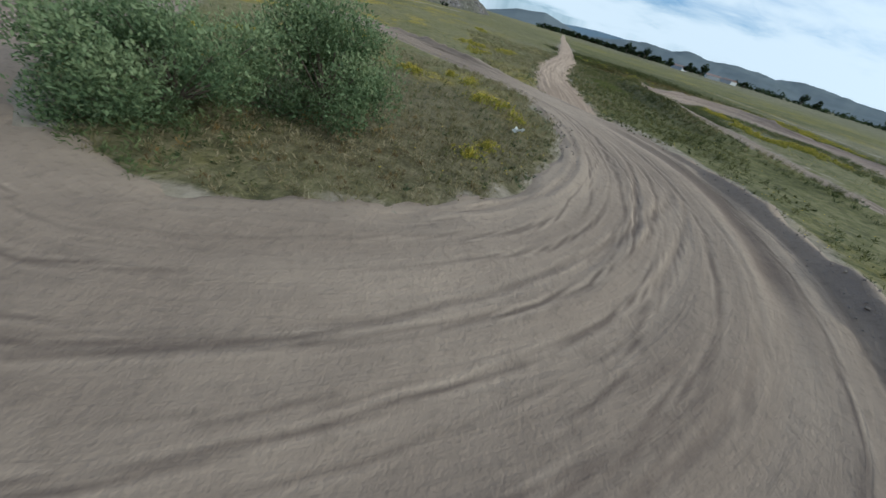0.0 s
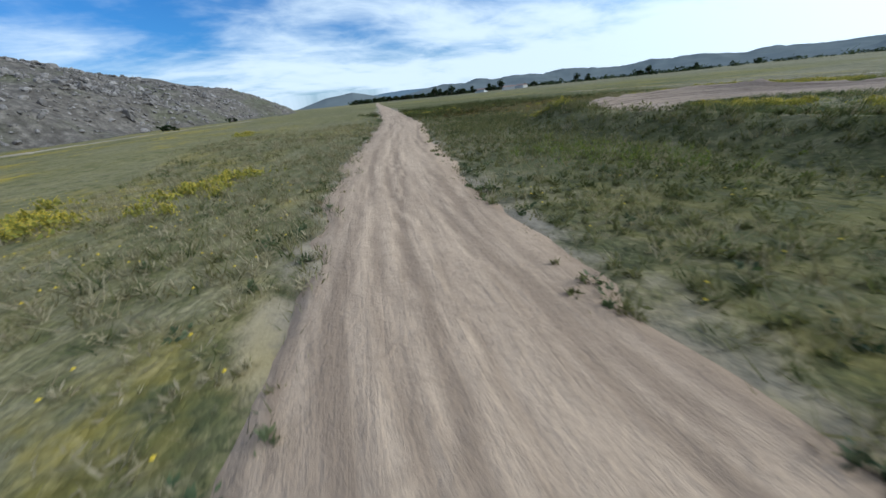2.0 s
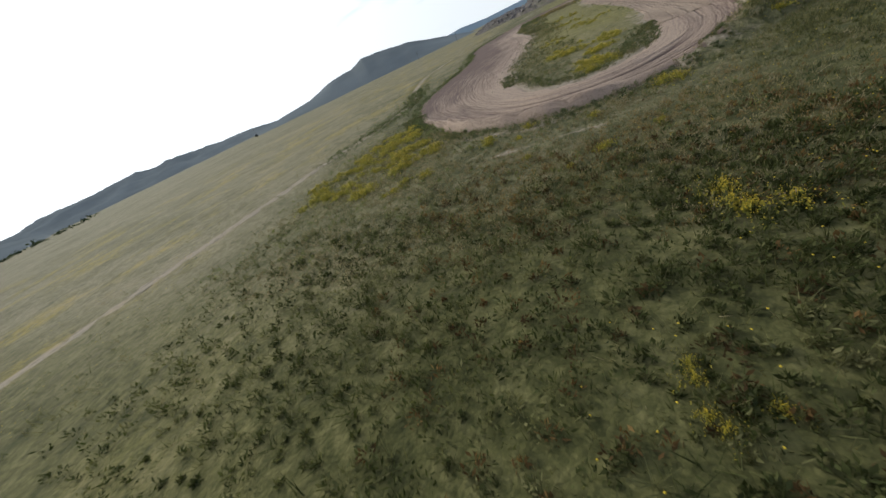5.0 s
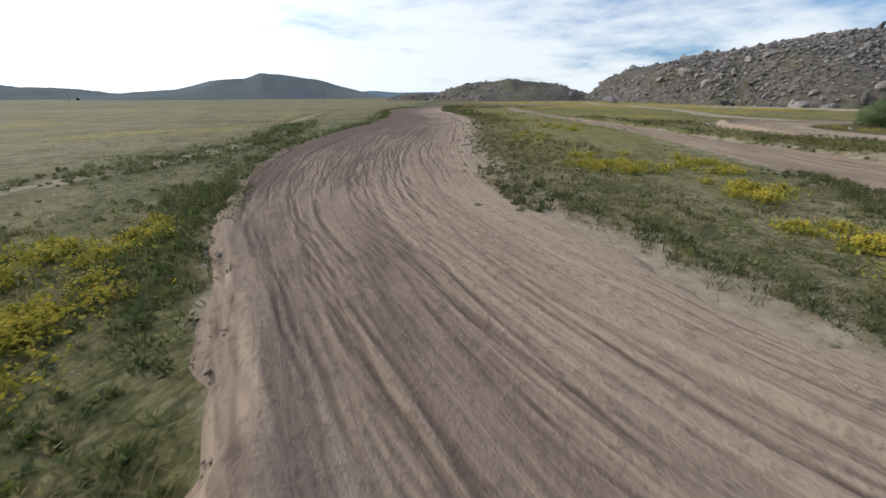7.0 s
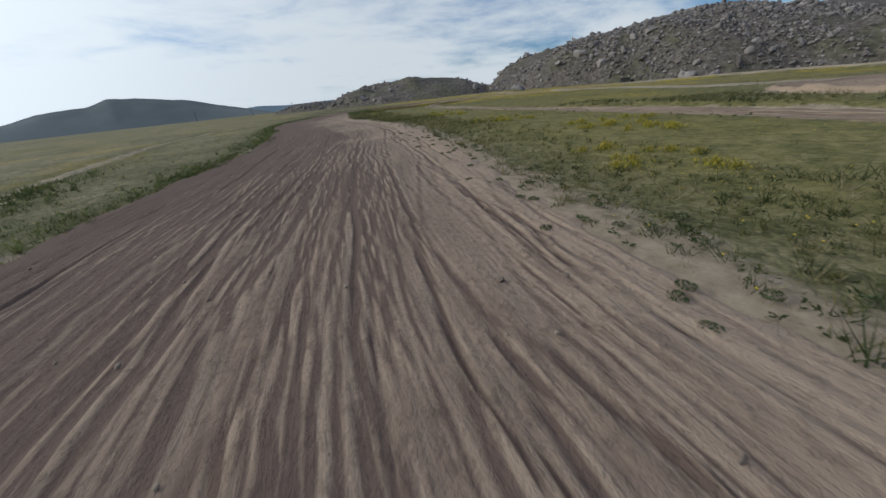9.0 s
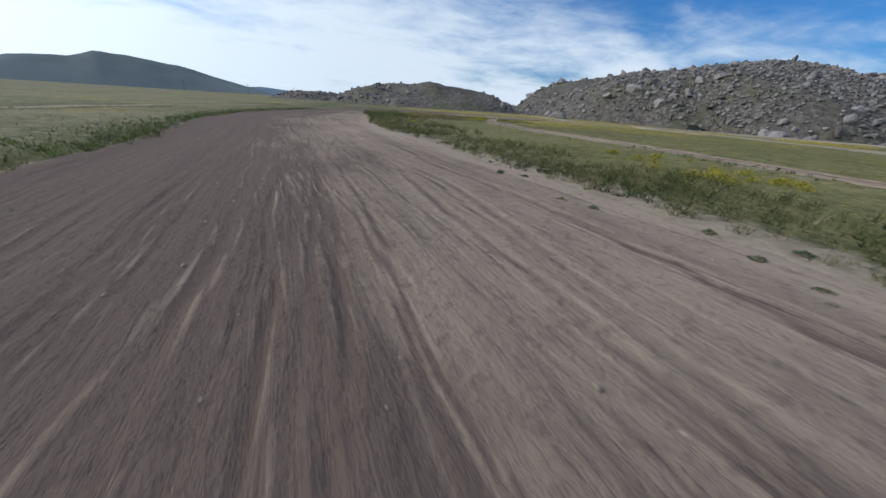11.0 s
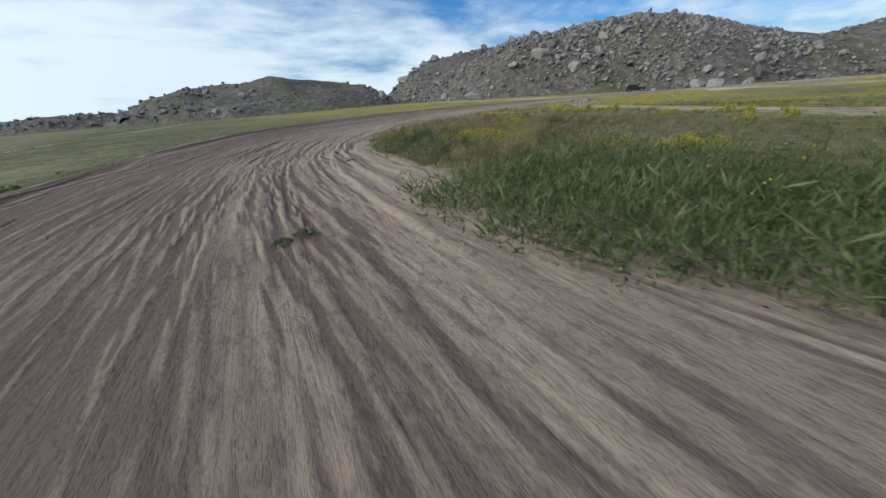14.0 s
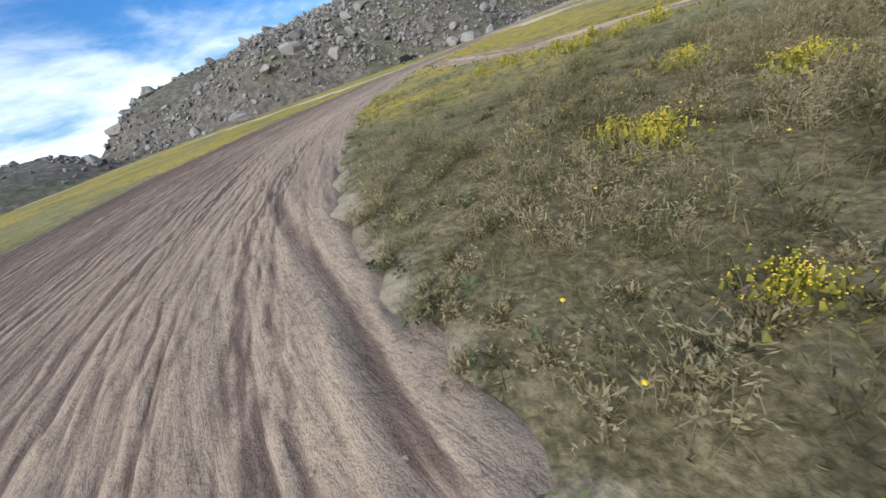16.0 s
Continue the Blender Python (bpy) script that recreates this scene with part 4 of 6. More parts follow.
def boulder(x, y, s, kind, turn, label, squash=1.0):
    ob = new("boulder", ROCKS_HIGH[kind % 12])
    ob.matrix_world = Matrix.LocRotScale((x, y, float(ground_z(x, y)) + 0.22 * s * squash), Euler((0.1 * math.sin(turn * 3), 0.12 * math.cos(turn * 5), turn)), (s, s, s * squash))
    return tagged(ob, label, "boulder", "boulders along the hill foot")


for x, y, s, kind, turn in [(-171, 103, 3.4, 0, 0.3), (-173, 74, 3.0, 1, 1.2), (-125, 113, 2.9, 2, 2.2), (-160, 106, 2.4, 3, 0.7), (-130, 116, 2.6, 4, 2.9), (-119, 117, 2.2, 5, 4.0),
                            (-245, 99, 4.2, 6, 0.4), (-252, 104, 3.6, 7, 1.9), (-262, 112, 3.2, 8, 2.4), (-236, 112, 3.4, 9, 5.0), (62, 68, 2.4, 10, 0.5), (45, 78, 1.8, 11, 1.0)]:
    boulder(x, y, s, kind, turn, "large pale weathered granite boulder at the hill foot", 0.8)
made = 0
while made < 230:
    x, y = rng.uniform(-235, 190), rng.uniform(8, 165)
    if math.hypot(x + 139.5, y - 101.5) < 9:
        continue
    d = float(inside_hill(x, y))
    if -2.5 < d < 26 and rng.random() < (1.0 if x < -40 else 0.6):
        boulder(x, y, float(np.clip(rng.lognormal(-0.2, 0.5), 0.4, 2.4)) * (1.0 if x < -40 else 0.6), made, float(rng.uniform(0, 6.3)), "weathered grey granite boulder among dry grass", float(rng.uniform(0.6, 1.0)))
        made += 1


# ---- far ranges ----
def far_range(name, label, az, el, dist, depth, mat, seed, rough=0.12):
    """A ridge seen from the meadow: headings and heights in degrees at that distance."""
    a = np.linspace(az[0], az[-1], max(40, int(abs(az[-1] - az[0]) * 5)))
    top = dist * np.tan(np.radians(np.interp(a, az[::-1] if az[0] > az[-1] else az, el[::-1] if az[0] > az[-1] else el)))
    r = np.linspace(-1, 1, 17)
    A, R = np.meshgrid(np.radians(a), r, indexing="ij")
    D = dist + R * depth
    X, Y = -20 + D * np.cos(A), 15 + D * np.sin(A)
    prof = np.clip(1 - np.abs(R) ** 1.4, 0, 1)
    Z = top[:, None] * prof * (1 + rough * fractal(X, Y, dist * 0.06, seed, 4) * (0.35 + 0.65 * np.abs(R))) - 2.0
    me = mesh_from(name, np.stack([X, Y, Z], -1).reshape(-1, 3), grid_faces(len(a), 17), mat)
    return tagged(new(name, me), label, "hills", kind="structure")


# the ridges' haze is painted in their materials, there is no air between
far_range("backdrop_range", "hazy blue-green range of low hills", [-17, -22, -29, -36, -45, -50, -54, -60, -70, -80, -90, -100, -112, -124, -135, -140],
          [0.2, 0.9, 1.6, 1.7, 1.6, 1.2, 1.4, 1.7, 1.3, 1.4, 1.7, 1.2, 1.7, 1.9, 0.9, 0.3], 2300, 500, M_HAZED_RANGE, 61, 0.55)
far_range("backdrop_hill_east", "dark scrubby hill beyond the plain", [-3, -5, -8, -12, -14, -17, -20], [0.0, 0.5, 1.3, 1.7, 1.35, 0.7, 0.0], 1000, 190, M_HAZED_RANGE, 62)
far_range("backdrop_hill_south", "hazy dark hill with stepped shoulders", [-72, -74.5, -77, -81, -84, -86, -90, -94, -97, -100, -104, -108], [0.2, 0.7, 1.9, 2.0, 2.1, 2.4, 2.4, 2.7, 2.6, 2.3, 1.6, 0.5], 1300, 260, M_HAZED_RANGE, 67)
far_range("backdrop_hill_west", "dark scrubby hill with a stepped summit", [-133, -138, -142, -146, -150, -152, -155, -159, -162, -166, -170], [0.4, 1.0, 1.3, 2.3, 2.6, 3.35, 3.3, 2.8, 2.0, 1.0, 0.0], 900, 170, M_HAZED_RANGE, 63)
far_range("backdrop_range_pale", "pale blue distant mountains", [-10, -16, -20, -24, -28], [0.4, 1.0, 1.25, 1.2, 0.4], 3600, 400, M_HAZED_FAR, 64)
far_range("backdrop_range_pale_west", "pale blue distant mountains", [-155, -164, -168, -172, -178, -184], [0.3, 0.7, 0.95, 0.7, 0.8, 0.3], 3600, 400, M_HAZED_FAR, 65)
far_range("backdrop_ridge_north", "dark rocky ridge behind the boulder hill", [100, 93, 88, 82, 70, 55, 40], [3.4, 5.0, 5.8, 6.2, 6.0, 5.0, 3.0], 620, 150, M_HAZED_RANGE, 66)


# ---- far trees, houses, poles ----
def leaf_cloud(centres, radii, per, size, r, flat=0.8, loose=False):
    """Small leaf quads on and inside lumps of a crown. Returns verts, faces, tint."""
    vs, ts = [], []
    for c, rad in zip(centres, radii):
        n = per
        d = r.normal(size=(n, 3))
        d /= np.linalg.norm(d, axis=1)[:, None]
        out = rad * (r.uniform(0.2, 1.0, n) ** 0.5 * r.choice([1.0, 1.0, 1.35], n) if loose else r.uniform(0.55, 1.08, n) ** 0.7)
        p = np.array(c) + d * out[:, None] * (1, 1, flat)
        own = r.normal(0, 0.16) if loose else 0.0
        a = r.normal(size=(n, 3)) + (d * 0.8 + (0, 0, 0.9) if loose else 0)
        a /= np.linalg.norm(a, axis=1)[:, None]
        b = np.cross(a, r.normal(size=(n, 3)) if loose else d)
        b /= np.linalg.norm(b, axis=1)[:, None] + 1e-9
        s = size * r.uniform(0.6, 1.4, n)[:, None]
        q = np.stack([p - a * s, p - b * s * 0.45, p + a * s, p + b * s * 0.45], 1)
        vs.append(q.reshape(-1, 3))
        # paler on a lump's upper side: light from above put into the leaf tint
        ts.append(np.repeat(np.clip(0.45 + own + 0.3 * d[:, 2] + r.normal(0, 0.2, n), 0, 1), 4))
    v = np.vstack(vs)
    return v, np.arange(len(v)).reshape(-1, 4), np.concatenate(ts)


def limb(bm, p0, p1, r0, r1, n=6):
    d = Vector(p1) - Vector(p0)
    m = Matrix.Translation((Vector(p0) + Vector(p1)) / 2) @ d.to_track_quat("Z", "Y").to_matrix().to_4x4()
    bmesh.ops.create_cone(bm, cap_ends=True, segments=n, radius1=r0, radius2=r1, depth=d.length, matrix=m)


def make_plant(name, label, category, group, height, width, lumps, per, leaf, mat, seed, trunk_r, base_lift):
    r = np.random.default_rng(seed)
    root = new(name)
    bm = bmesh.new()
    cs, rs = [], []
    for i in range(lumps):
        a = r.uniform(0, 6.3)
        q = math.sqrt(r.uniform(0.0, 1.0)) * width * 0.5
        zz = height * r.uniform(base_lift, 0.9) * (1 - (0.45 if leaf < 0.1 else 0.25) * (q / (width * 0.5)) ** 2)
        c = (q * math.cos(a), q * math.sin(a), zz)
        cs.append(c)
        rs.append(height * r.uniform(0.13, 0.24))
        limb(bm, (0, 0, height * 0.12), c, trunk_r * 0.55, trunk_r * 0.15, 5)
    limb(bm, (0, 0, -0.1), (0.03, 0.02, height * 0.45), trunk_r, trunk_r * 0.5)
    part("trunk", bm, M_BARK, root)
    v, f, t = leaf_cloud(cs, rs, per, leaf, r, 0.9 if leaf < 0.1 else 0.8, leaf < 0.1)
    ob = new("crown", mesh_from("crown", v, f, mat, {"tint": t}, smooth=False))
    ob.parent = root
    return tagged(root, label, category, group)


tree_kinds = [make_plant("tree", "dark evergreen tree beyond the plain", "tree", "trees beyond the plain", h, w, 16, 42, 0.62, M_TREE, 70 + i, 0.22, 0.3) for i, (h, w) in enumerate([(9, 6), (7, 6.5), (11, 6), (6, 7)])]
spots = []
for az, d in [(-26.0, 400), (-26.8, 408), (-27.6, 396), (-28.6, 405), (-29.4, 398), (-25.0, 420), (-33.2, 380), (-34.0, 385), (-35.1, 390), (-31, 430), (-40, 460), (-46, 480), (-47.5, 470), (-54, 500), (-55, 505), (-60, 520), (-66, 530), (-88, 450), (-90, 455), (-92, 460), (-95, 470), (-97, 455)]:
    spots.append((az, d))
for az in np.arange(-13, -26, -0.42):
    spots.append((az + 0.2 * math.sin(az * 9), 520 + 40 * math.sin(az * 5)))
for i, (az, d) in enumerate(spots):
    x, y = -20 + d * math.cos(radians(az)), 25 + d * math.sin(radians(az))
    m = pose(x, y, float(ground_z(x, y)) - 0.2, 0, 0, i * 77 % 360)
    if i < 4:
        tree_kinds[i].matrix_basis = m
    else:
        k = tree_kinds[(i * 5 + i // 3) % 4] if i < 22 else tree_kinds[1 + 2 * (i % 2)]
        copy_thing(k, m)


def tree_line():
    """The continuous line of low trees and scrub on the far edge of the plain."""
    r = np.random.default_rng(88)
    az = np.concatenate([r.uniform(-62, -12, 620), r.uniform(-31, -24, 60), r.uniform(-110, -62, 260)])
    d = r.uniform(500, 600, len(az))
    x, y = -20 + d * np.cos(np.radians(az)), 25 + d * np.sin(np.radians(az))
    n, per = len(az), 22
    i = np.repeat(np.arange(n), per)
    size = np.clip(r.lognormal(0.55, 0.38, n), 1.0, 4.4)
    q = r.normal(size=(n * per, 3)) * (0.62, 0.62, 0.36)
    p = np.stack([x[i], y[i], ground_z(x, y)[i] + 0.75 * size[i]], 1) + q * size[i, None]
    a = r.normal(size=(n * per, 3))
    b = r.normal(size=(n * per, 3))
    s = (0.24 * size[i])[:, None]
    v = np.stack([p - a * s, p - b * s * 0.7, p + a * s, p + b * s * 0.7], 1).reshape(-1, 3)
    me = mesh_from("tree_line", v, np.arange(len(v)).reshape(-1, 4), M_TREE, {"tint": np.repeat(r.uniform(0.1, 1, n)[i], 4)}, smooth=False)
    tagged(new("tree_line", me), "dark line of scrub and low trees beyond the plain", "trees", kind="stuff")


tree_line()


def house(x, y, turn, w, d, h):
    root = new("house")
    root.matrix_world = pose(x, y, float(ground_z(x, y)) - 0.2, 0, 0, turn)
    bm = bmesh.new()
    bmesh.ops.create_cube(bm, size=1.0, matrix=Matrix.Translation((0, 0, h / 2)) @ Matrix.Diagonal((w, d, h, 1)))
    part("wall", bm, M_PALE, root)
    bm = bmesh.new()
    ps = [(-w / 2 - .4, -d / 2 - .4, h), (w / 2 + .4, -d / 2 - .4, h), (w / 2 + .4, d / 2 + .4, h), (-w / 2 - .4, d / 2 + .4, h), (-w / 2 - .4, 0, h + 1.6), (w / 2 + .4, 0, h + 1.6)]
    vs = [bm.verts.new(p) for p in ps]
    for q in ((0, 1, 5, 4), (2, 3, 4, 5), (0, 4, 3), (1, 2, 5), (3, 2, 1, 0)):
        bm.faces.new([vs[i] for i in q])
    part("roof", bm, M_ROOF, root)
    for i in (-1, 1):
        bm = bmesh.new()
        bmesh.ops.create_cube(bm, size=1.0, matrix=Matrix.Translation((i * w * 0.25, -d / 2, h * 0.55)) @ Matrix.Diagonal((1.4, 0.12, 1.1, 1)))
        part("window", bm, M_GLASS, root)
    return tagged(root, "small pale house with a low roof beyond the plain", "house", "houses beyond the plain")


for az, d, t in [(-32.2, 450, 20), (-36.3, 470, 65), (-38.2, 480, 10)]:
    house(-20 + d * math.cos(radians(az)), 25 + d * math.sin(radians(az)), t, 14, 8, 3.2)


def pole(x, y, turn):
    root = new("utility_pole")
    root.matrix_world = pose(x, y, float(ground_z(x, y)) - 0.3, 0, 0, turn)
    bm = bmesh.new()
    limb(bm, (0, 0, 0), (0, 0, 10.0), 0.17, 0.11, 8)
    part("post", bm, M_WOOD, root)
    bm = bmesh.new()
    bmesh.ops.create_cube(bm, size=1.0, matrix=Matrix.Translation((0, 0.16, 9.3)) @ Matrix.Diagonal((2.6, 0.12, 0.14, 1)))
    part("crossarm", bm, M_WOOD, root)
    for i in (-1.1, -0.4, 0.4, 1.1):
        bm = bmesh.new()
        limb(bm, (i, 0.16, 9.36), (i, 0.16, 9.58), 0.06, 0.04, 6)
        part("insulator", bm, M_PALE, root)
    return tagged(root, "weathered wooden utility pole with one crossarm", "utility pole", "utility poles")


for x, y in [(-431, -144), (-446, -96), (-454, -56), (-296, -304)]:
    pole(x, y, 70)


# ---- parked vehicle below the hill ----
def body_block(rows):
    """A closed car body lofted through side profiles: rows of (x, half width, bottom, top)."""
    bm = bmesh.new()
    rings = []
    for x, hw, lo, hi in rows:
        r = min(0.12, (hi - lo) * 0.3)
        ring = [(x, -hw, lo), (x, -hw, hi - r), (x, -hw + r, hi), (x, hw - r, hi), (x, hw, hi - r), (x, hw, lo)]
        rings.append([bm.verts.new(p) for p in ring])
    for a, b in zip(rings[:-1], rings[1:]):
        for i in range(6):
            j = (i + 1) % 6
            bm.faces.new((a[i], a[j], b[j], b[i]))
    bm.faces.new(rings[0][::-1])
    bm.faces.new(rings[-1])
    bmesh.ops.recalc_face_normals(bm, faces=bm.faces)
    return bm


def jeep(x, y, turn):
    root = new("car")
    root.matrix_world = pose(x, y, float(ground_z(x, y)), 0, 0, turn)
    body = part("body", body_block([(-2.25, 0.82, 0.55, 1.02), (-2.1, 0.9, 0.42, 1.08), (0.75, 0.92, 0.40, 1.10), (0.85, 0.90, 0.42, 1.12), (2.0, 0.84, 0.48, 1.02), (2.2, 0.76, 0.58, 0.90)]), M_CARPAINT, root)
    cabin = part("cabin", body_block([(-2.15, 0.74, 1.06, 1.2), (-2.05, 0.78, 1.06, 1.82), (0.1, 0.78, 1.06, 1.84), (0.65, 0.76, 1.06, 1.15)]), M_CARPAINT, root)
    for sx, yy in ((-1.4, -1), (-0.35, -1), (-1.4, 1), (-0.35, 1)):
        bm = bmesh.new()
        bmesh.ops.create_cube(bm, size=1.0, matrix=Matrix.Translation((sx, yy * 0.785, 1.46)) @ Matrix.Diagonal((0.85, 0.03, 0.46, 1)))
        part("side_window", bm, M_GLASS, cabin)
    bm = bmesh.new()
    bmesh.ops.create_cube(bm, size=1.0, matrix=Matrix.Translation((0.42, 0, 1.46)) @ Matrix.Rotation(radians(-38), 4, "Y") @ Matrix.Diagonal((0.04, 1.34, 0.72, 1)))
    part("windscreen", bm, M_GLASS, cabin)
    for sx in (-1.45, 1.4):
        for sy in (-0.82, 0.82):
            bm = bmesh.new()
            bmesh.ops.create_cone(bm, cap_ends=True, segments=20, radius1=0.42, radius2=0.42, depth=0.28, matrix=Matrix.Translation((sx, sy, 0.42)) @ Matrix.Rotation(radians(90), 4, "X"))
            bmesh.ops.bevel(bm, geom=[e for e in bm.edges if len(e.link_faces) == 2 and max(len(q.verts) for q in e.link_faces) > 4], offset=0.05, segments=2, affect="EDGES")
            tyre = part("tyre", bm, M_TYRE, root)
            bm = bmesh.new()
            bmesh.ops.create_cone(bm, cap_ends=True, segments=14, radius1=0.23, radius2=0.20, depth=0.3, matrix=Matrix.Translation((sx, sy, 0.42)) @ Matrix.Rotation(radians(90), 4, "X"))
            part("rim", bm, M_METAL, tyre)
    for sy in (-0.6, 0.6):
        bm = bmesh.new()
        bmesh.ops.create_cube(bm, size=1.0, matrix=Matrix.Translation((2.2, sy, 0.78)) @ Matrix.Diagonal((0.08, 0.26, 0.16, 1)))
        part("headlight", bm, M_GLASS, body)
        bm = bmesh.new()
        bmesh.ops.create_cube(bm, size=1.0, matrix=Matrix.Translation((-2.27, sy * 1.15, 0.85)) @ Matrix.Diagonal((0.05, 0.14, 0.24, 1)))
        part("tail_light", bm, M_LAMP, body)
    for sx in (-2.32, 2.3):
        bm = bmesh.new()
        bmesh.ops.create_cube(bm, size=1.0, matrix=Matrix.Translation((sx, 0, 0.52)) @ Matrix.Diagonal((0.14, 1.6, 0.16, 1)))
        bmesh.ops.bevel(bm, geom=bm.edges[:], offset=0.03, segments=1, affect="EDGES")
        part("bumper", bm, M_TYRE, root)
    return tagged(root, "black off-road vehicle parked on grass below the boulders", "car")


jeep(-139.5, 101.5, 20)


# ---- growth on the meadow ----
def surface_z(x, y):
    """Height of the open ground beside the ways."""
    gap = way_gap(x, y)
    return plain_z(x, y) * np.clip(gap / 3 + 0.35, 0.25, 1) + hill_z(x, y), gap


def blades(name, label, category, x, y, z, h, w, tint, lean, mat, per, spread, segs=1):
    """Tufts of leaning blades in one mesh: pointed, straight or bent at a knee, per blades a tuft."""
    n = len(x) * per
    i = np.repeat(np.arange(len(x)), per)
    a = rng.uniform(0, 2 * np.pi, n)
    off = rng.normal(0, spread, (n, 2))
    bx, by = x[i] + off[:, 0], y[i] + off[:, 1]
    hh = h[i] * rng.uniform(0.45, 1.25, n)
    ww = (w[i] if np.ndim(w) else w) * rng.uniform(0.7, 1.3, n)
    la = rng.uniform(0, 2 * np.pi, n)
    ll = lean * rng.uniform(0.2, 1.3, n) * hh
    cx, cy = np.cos(a) * ww / 2, np.sin(a) * ww / 2
    lx, ly = np.cos(la) * ll, np.sin(la) * ll
    zz = z[i] - 0.03
    foot = np.stack([bx, by, zz], 1)
    half = np.stack([cx, cy, 0 * cx], 1)
    tip = np.stack([bx + lx, by + ly, zz + hh], 1)
    if segs == 2:
        knee = np.stack([bx + 0.35 * lx, by + 0.35 * ly, zz + 0.55 * hh], 1)
        v = np.stack([foot - half, foot + half, knee + 0.8 * half, tip, knee - 0.8 * half], 1)
    else:
        v = np.stack([foot - half, foot + half, tip], 1)
    m = v.shape[1]
    f = np.arange(n * m).reshape(n, m)
    t = np.clip(tint[i] + rng.normal(0, 0.12, n), 0, 1)
    me = mesh_from(name, v.reshape(-1, 3), f, mat, {"tint": np.repeat(t, m)}, smooth=True)
    return tagged(new(name, me), label, category, kind="stuff")


def candidates(n, box):
    x0, x1, y0, y1 = box
    return rng.uniform(x0, x1, n), rng.uniform(y0, y1, n)


def tuft_field(n, box, reach, dense):
    x, y = candidates(n, box)
    z, gap = surface_z(x, y)
    p = dense * np.exp(-np.maximum(gap, 0) / reach) * (0.55 + 0.6 * fractal(x, y, 2.4, 51, 3))
    road = (y > 17) & (x > -24)
    p = np.where((gap < 0.5) & ~road, p * np.clip(gap / 0.5, 0, 1), p)
    ok = (gap > -0.15) & (rng.random(n) < p) & (hill_z(x, y) < 0.5)
    return x[ok], y[ok], z[ok], gap[ok]


def height_map(x, y):
    h = 0.15 + 0.05 * fractal(x, y, 5, 55, 3) + 0.05 * fractal(x, y, 0.7, 56, 2)
    h = h + 0.17 * np.exp(-((x + 106) / 16) ** 4 - ((y - 13) / 14) ** 4)
    h = h + 0.05 * np.exp(-((x + 36.5) / 4.5) ** 2 - ((y - 35.5) / 3.5) ** 2)
    h = h + 0.16 * np.clip((-y - 7) / 3, 0, 1) + 0.08 * np.exp(-((x + 90) / 25) ** 2 - ((y - 4) / 6) ** 2)
    h = h + 0.16 * np.exp(-((x + 6) / 8) ** 4 - ((y - 14.2) / 2.2) ** 2)
    return np.maximum(h, 0.06)


def tint_map(x, y):
    t = 0.50 + 0.26 * fractal(x, y, 7, 57, 3) + 0.20 * fractal(x, y, 0.9, 58, 2)
    t = t + 0.22 * np.exp(-((x + 110) / 13) ** 4 - ((y - 12) / 12) ** 4)
    t = t + 0.26 * np.clip((y + 0.31 * x - 21.5) / 1.5, 0, 1) * np.clip((x + 30) / 8, 0, 1)
    t = t + 0.14 * np.clip((-y - 12) / 5, 0, 1) + 0.10 * np.clip((y - 28) / 8, 0, 1)
    return np.clip(t, 0.02, 0.98)


def herbs(name, label, x, y, z, h, tint, mat, stems, leaves, leaf, spread, slim=0.22):
    """Leafy plants in one mesh: arching stems with small leaves all the way up."""
    n = len(x)
    i = np.repeat(np.arange(n), stems)
    m = len(i)
    a = rng.uniform(0, 2 * np.pi, m)
    bx, by = x[i] + rng.normal(0, spread * 0.4, m), y[i] + rng.normal(0, spread * 0.4, m)
    out = spread * rng.uniform(0.3, 1.5, m)
    hh = h[i] * rng.uniform(0.5, 1.2, m)
    ts = np.clip(tint[i] + rng.normal(0, 0.1, m), 0, 1)

    def along(f):
        return np.stack([bx + np.cos(a) * out * f ** 1.6, by + np.sin(a) * out * f ** 1.6, z[i] - 0.03 + hh * (f - 0.18 * f ** 3)], 1)
    side = np.stack([-np.sin(a), np.cos(a), 0 * a], 1) * 0.002
    rows_ = [along(np.full(m, f)) for f in (0.0, 0.55, 1.0)]
    v = np.stack([rows_[0] - side, rows_[0] + side, rows_[1] - side * 0.8, rows_[1] + side * 0.8, rows_[2] - side * 0.3, rows_[2] + side * 0.3], 1)
    base = np.arange(m)[:, None] * 6
    f1 = np.concatenate([base + np.array([[0, 1, 3, 2]]), base + np.array([[2, 3, 5, 4]])], 0)
    vs, fs, tt = [v.reshape(-1, 3)], [f1], [np.repeat(ts, 6)]
    count = m * 6
    for k in range(leaves):
        f = rng.uniform(0.25, 1.0, m)
        p = along(f)
        d = rng.normal(size=(m, 3))
        d[:, 2] = 0.25 * d[:, 2] + 0.35
        d /= np.linalg.norm(d, axis=1)[:, None]
        w = np.cross(d, rng.normal(size=(m, 3)))
        w /= np.linalg.norm(w, axis=1)[:, None]
        ln = (leaf * rng.uniform(0.5, 1.4, m) * (1.2 - 0.6 * f))[:, None]
        q = np.stack([p, p + d * ln * 0.5 + w * ln * slim, p + d * ln, p + d * ln * 0.5 - w * ln * slim], 1)
        vs.append(q.reshape(-1, 3))
        fs.append(np.arange(m * 4).reshape(-1, 4) + count)
        tt.append(np.repeat(np.clip(ts + rng.normal(0, 0.14, m), 0, 1), 4))
        count += m * 4
    me = mesh_from(name, np.vstack(vs), np.vstack(fs), mat, {"tint": np.concatenate(tt)}, smooth=False)
    return tagged(new(name, me), label, "weeds" if mat is M_WEED else "grass", kind="stuff")


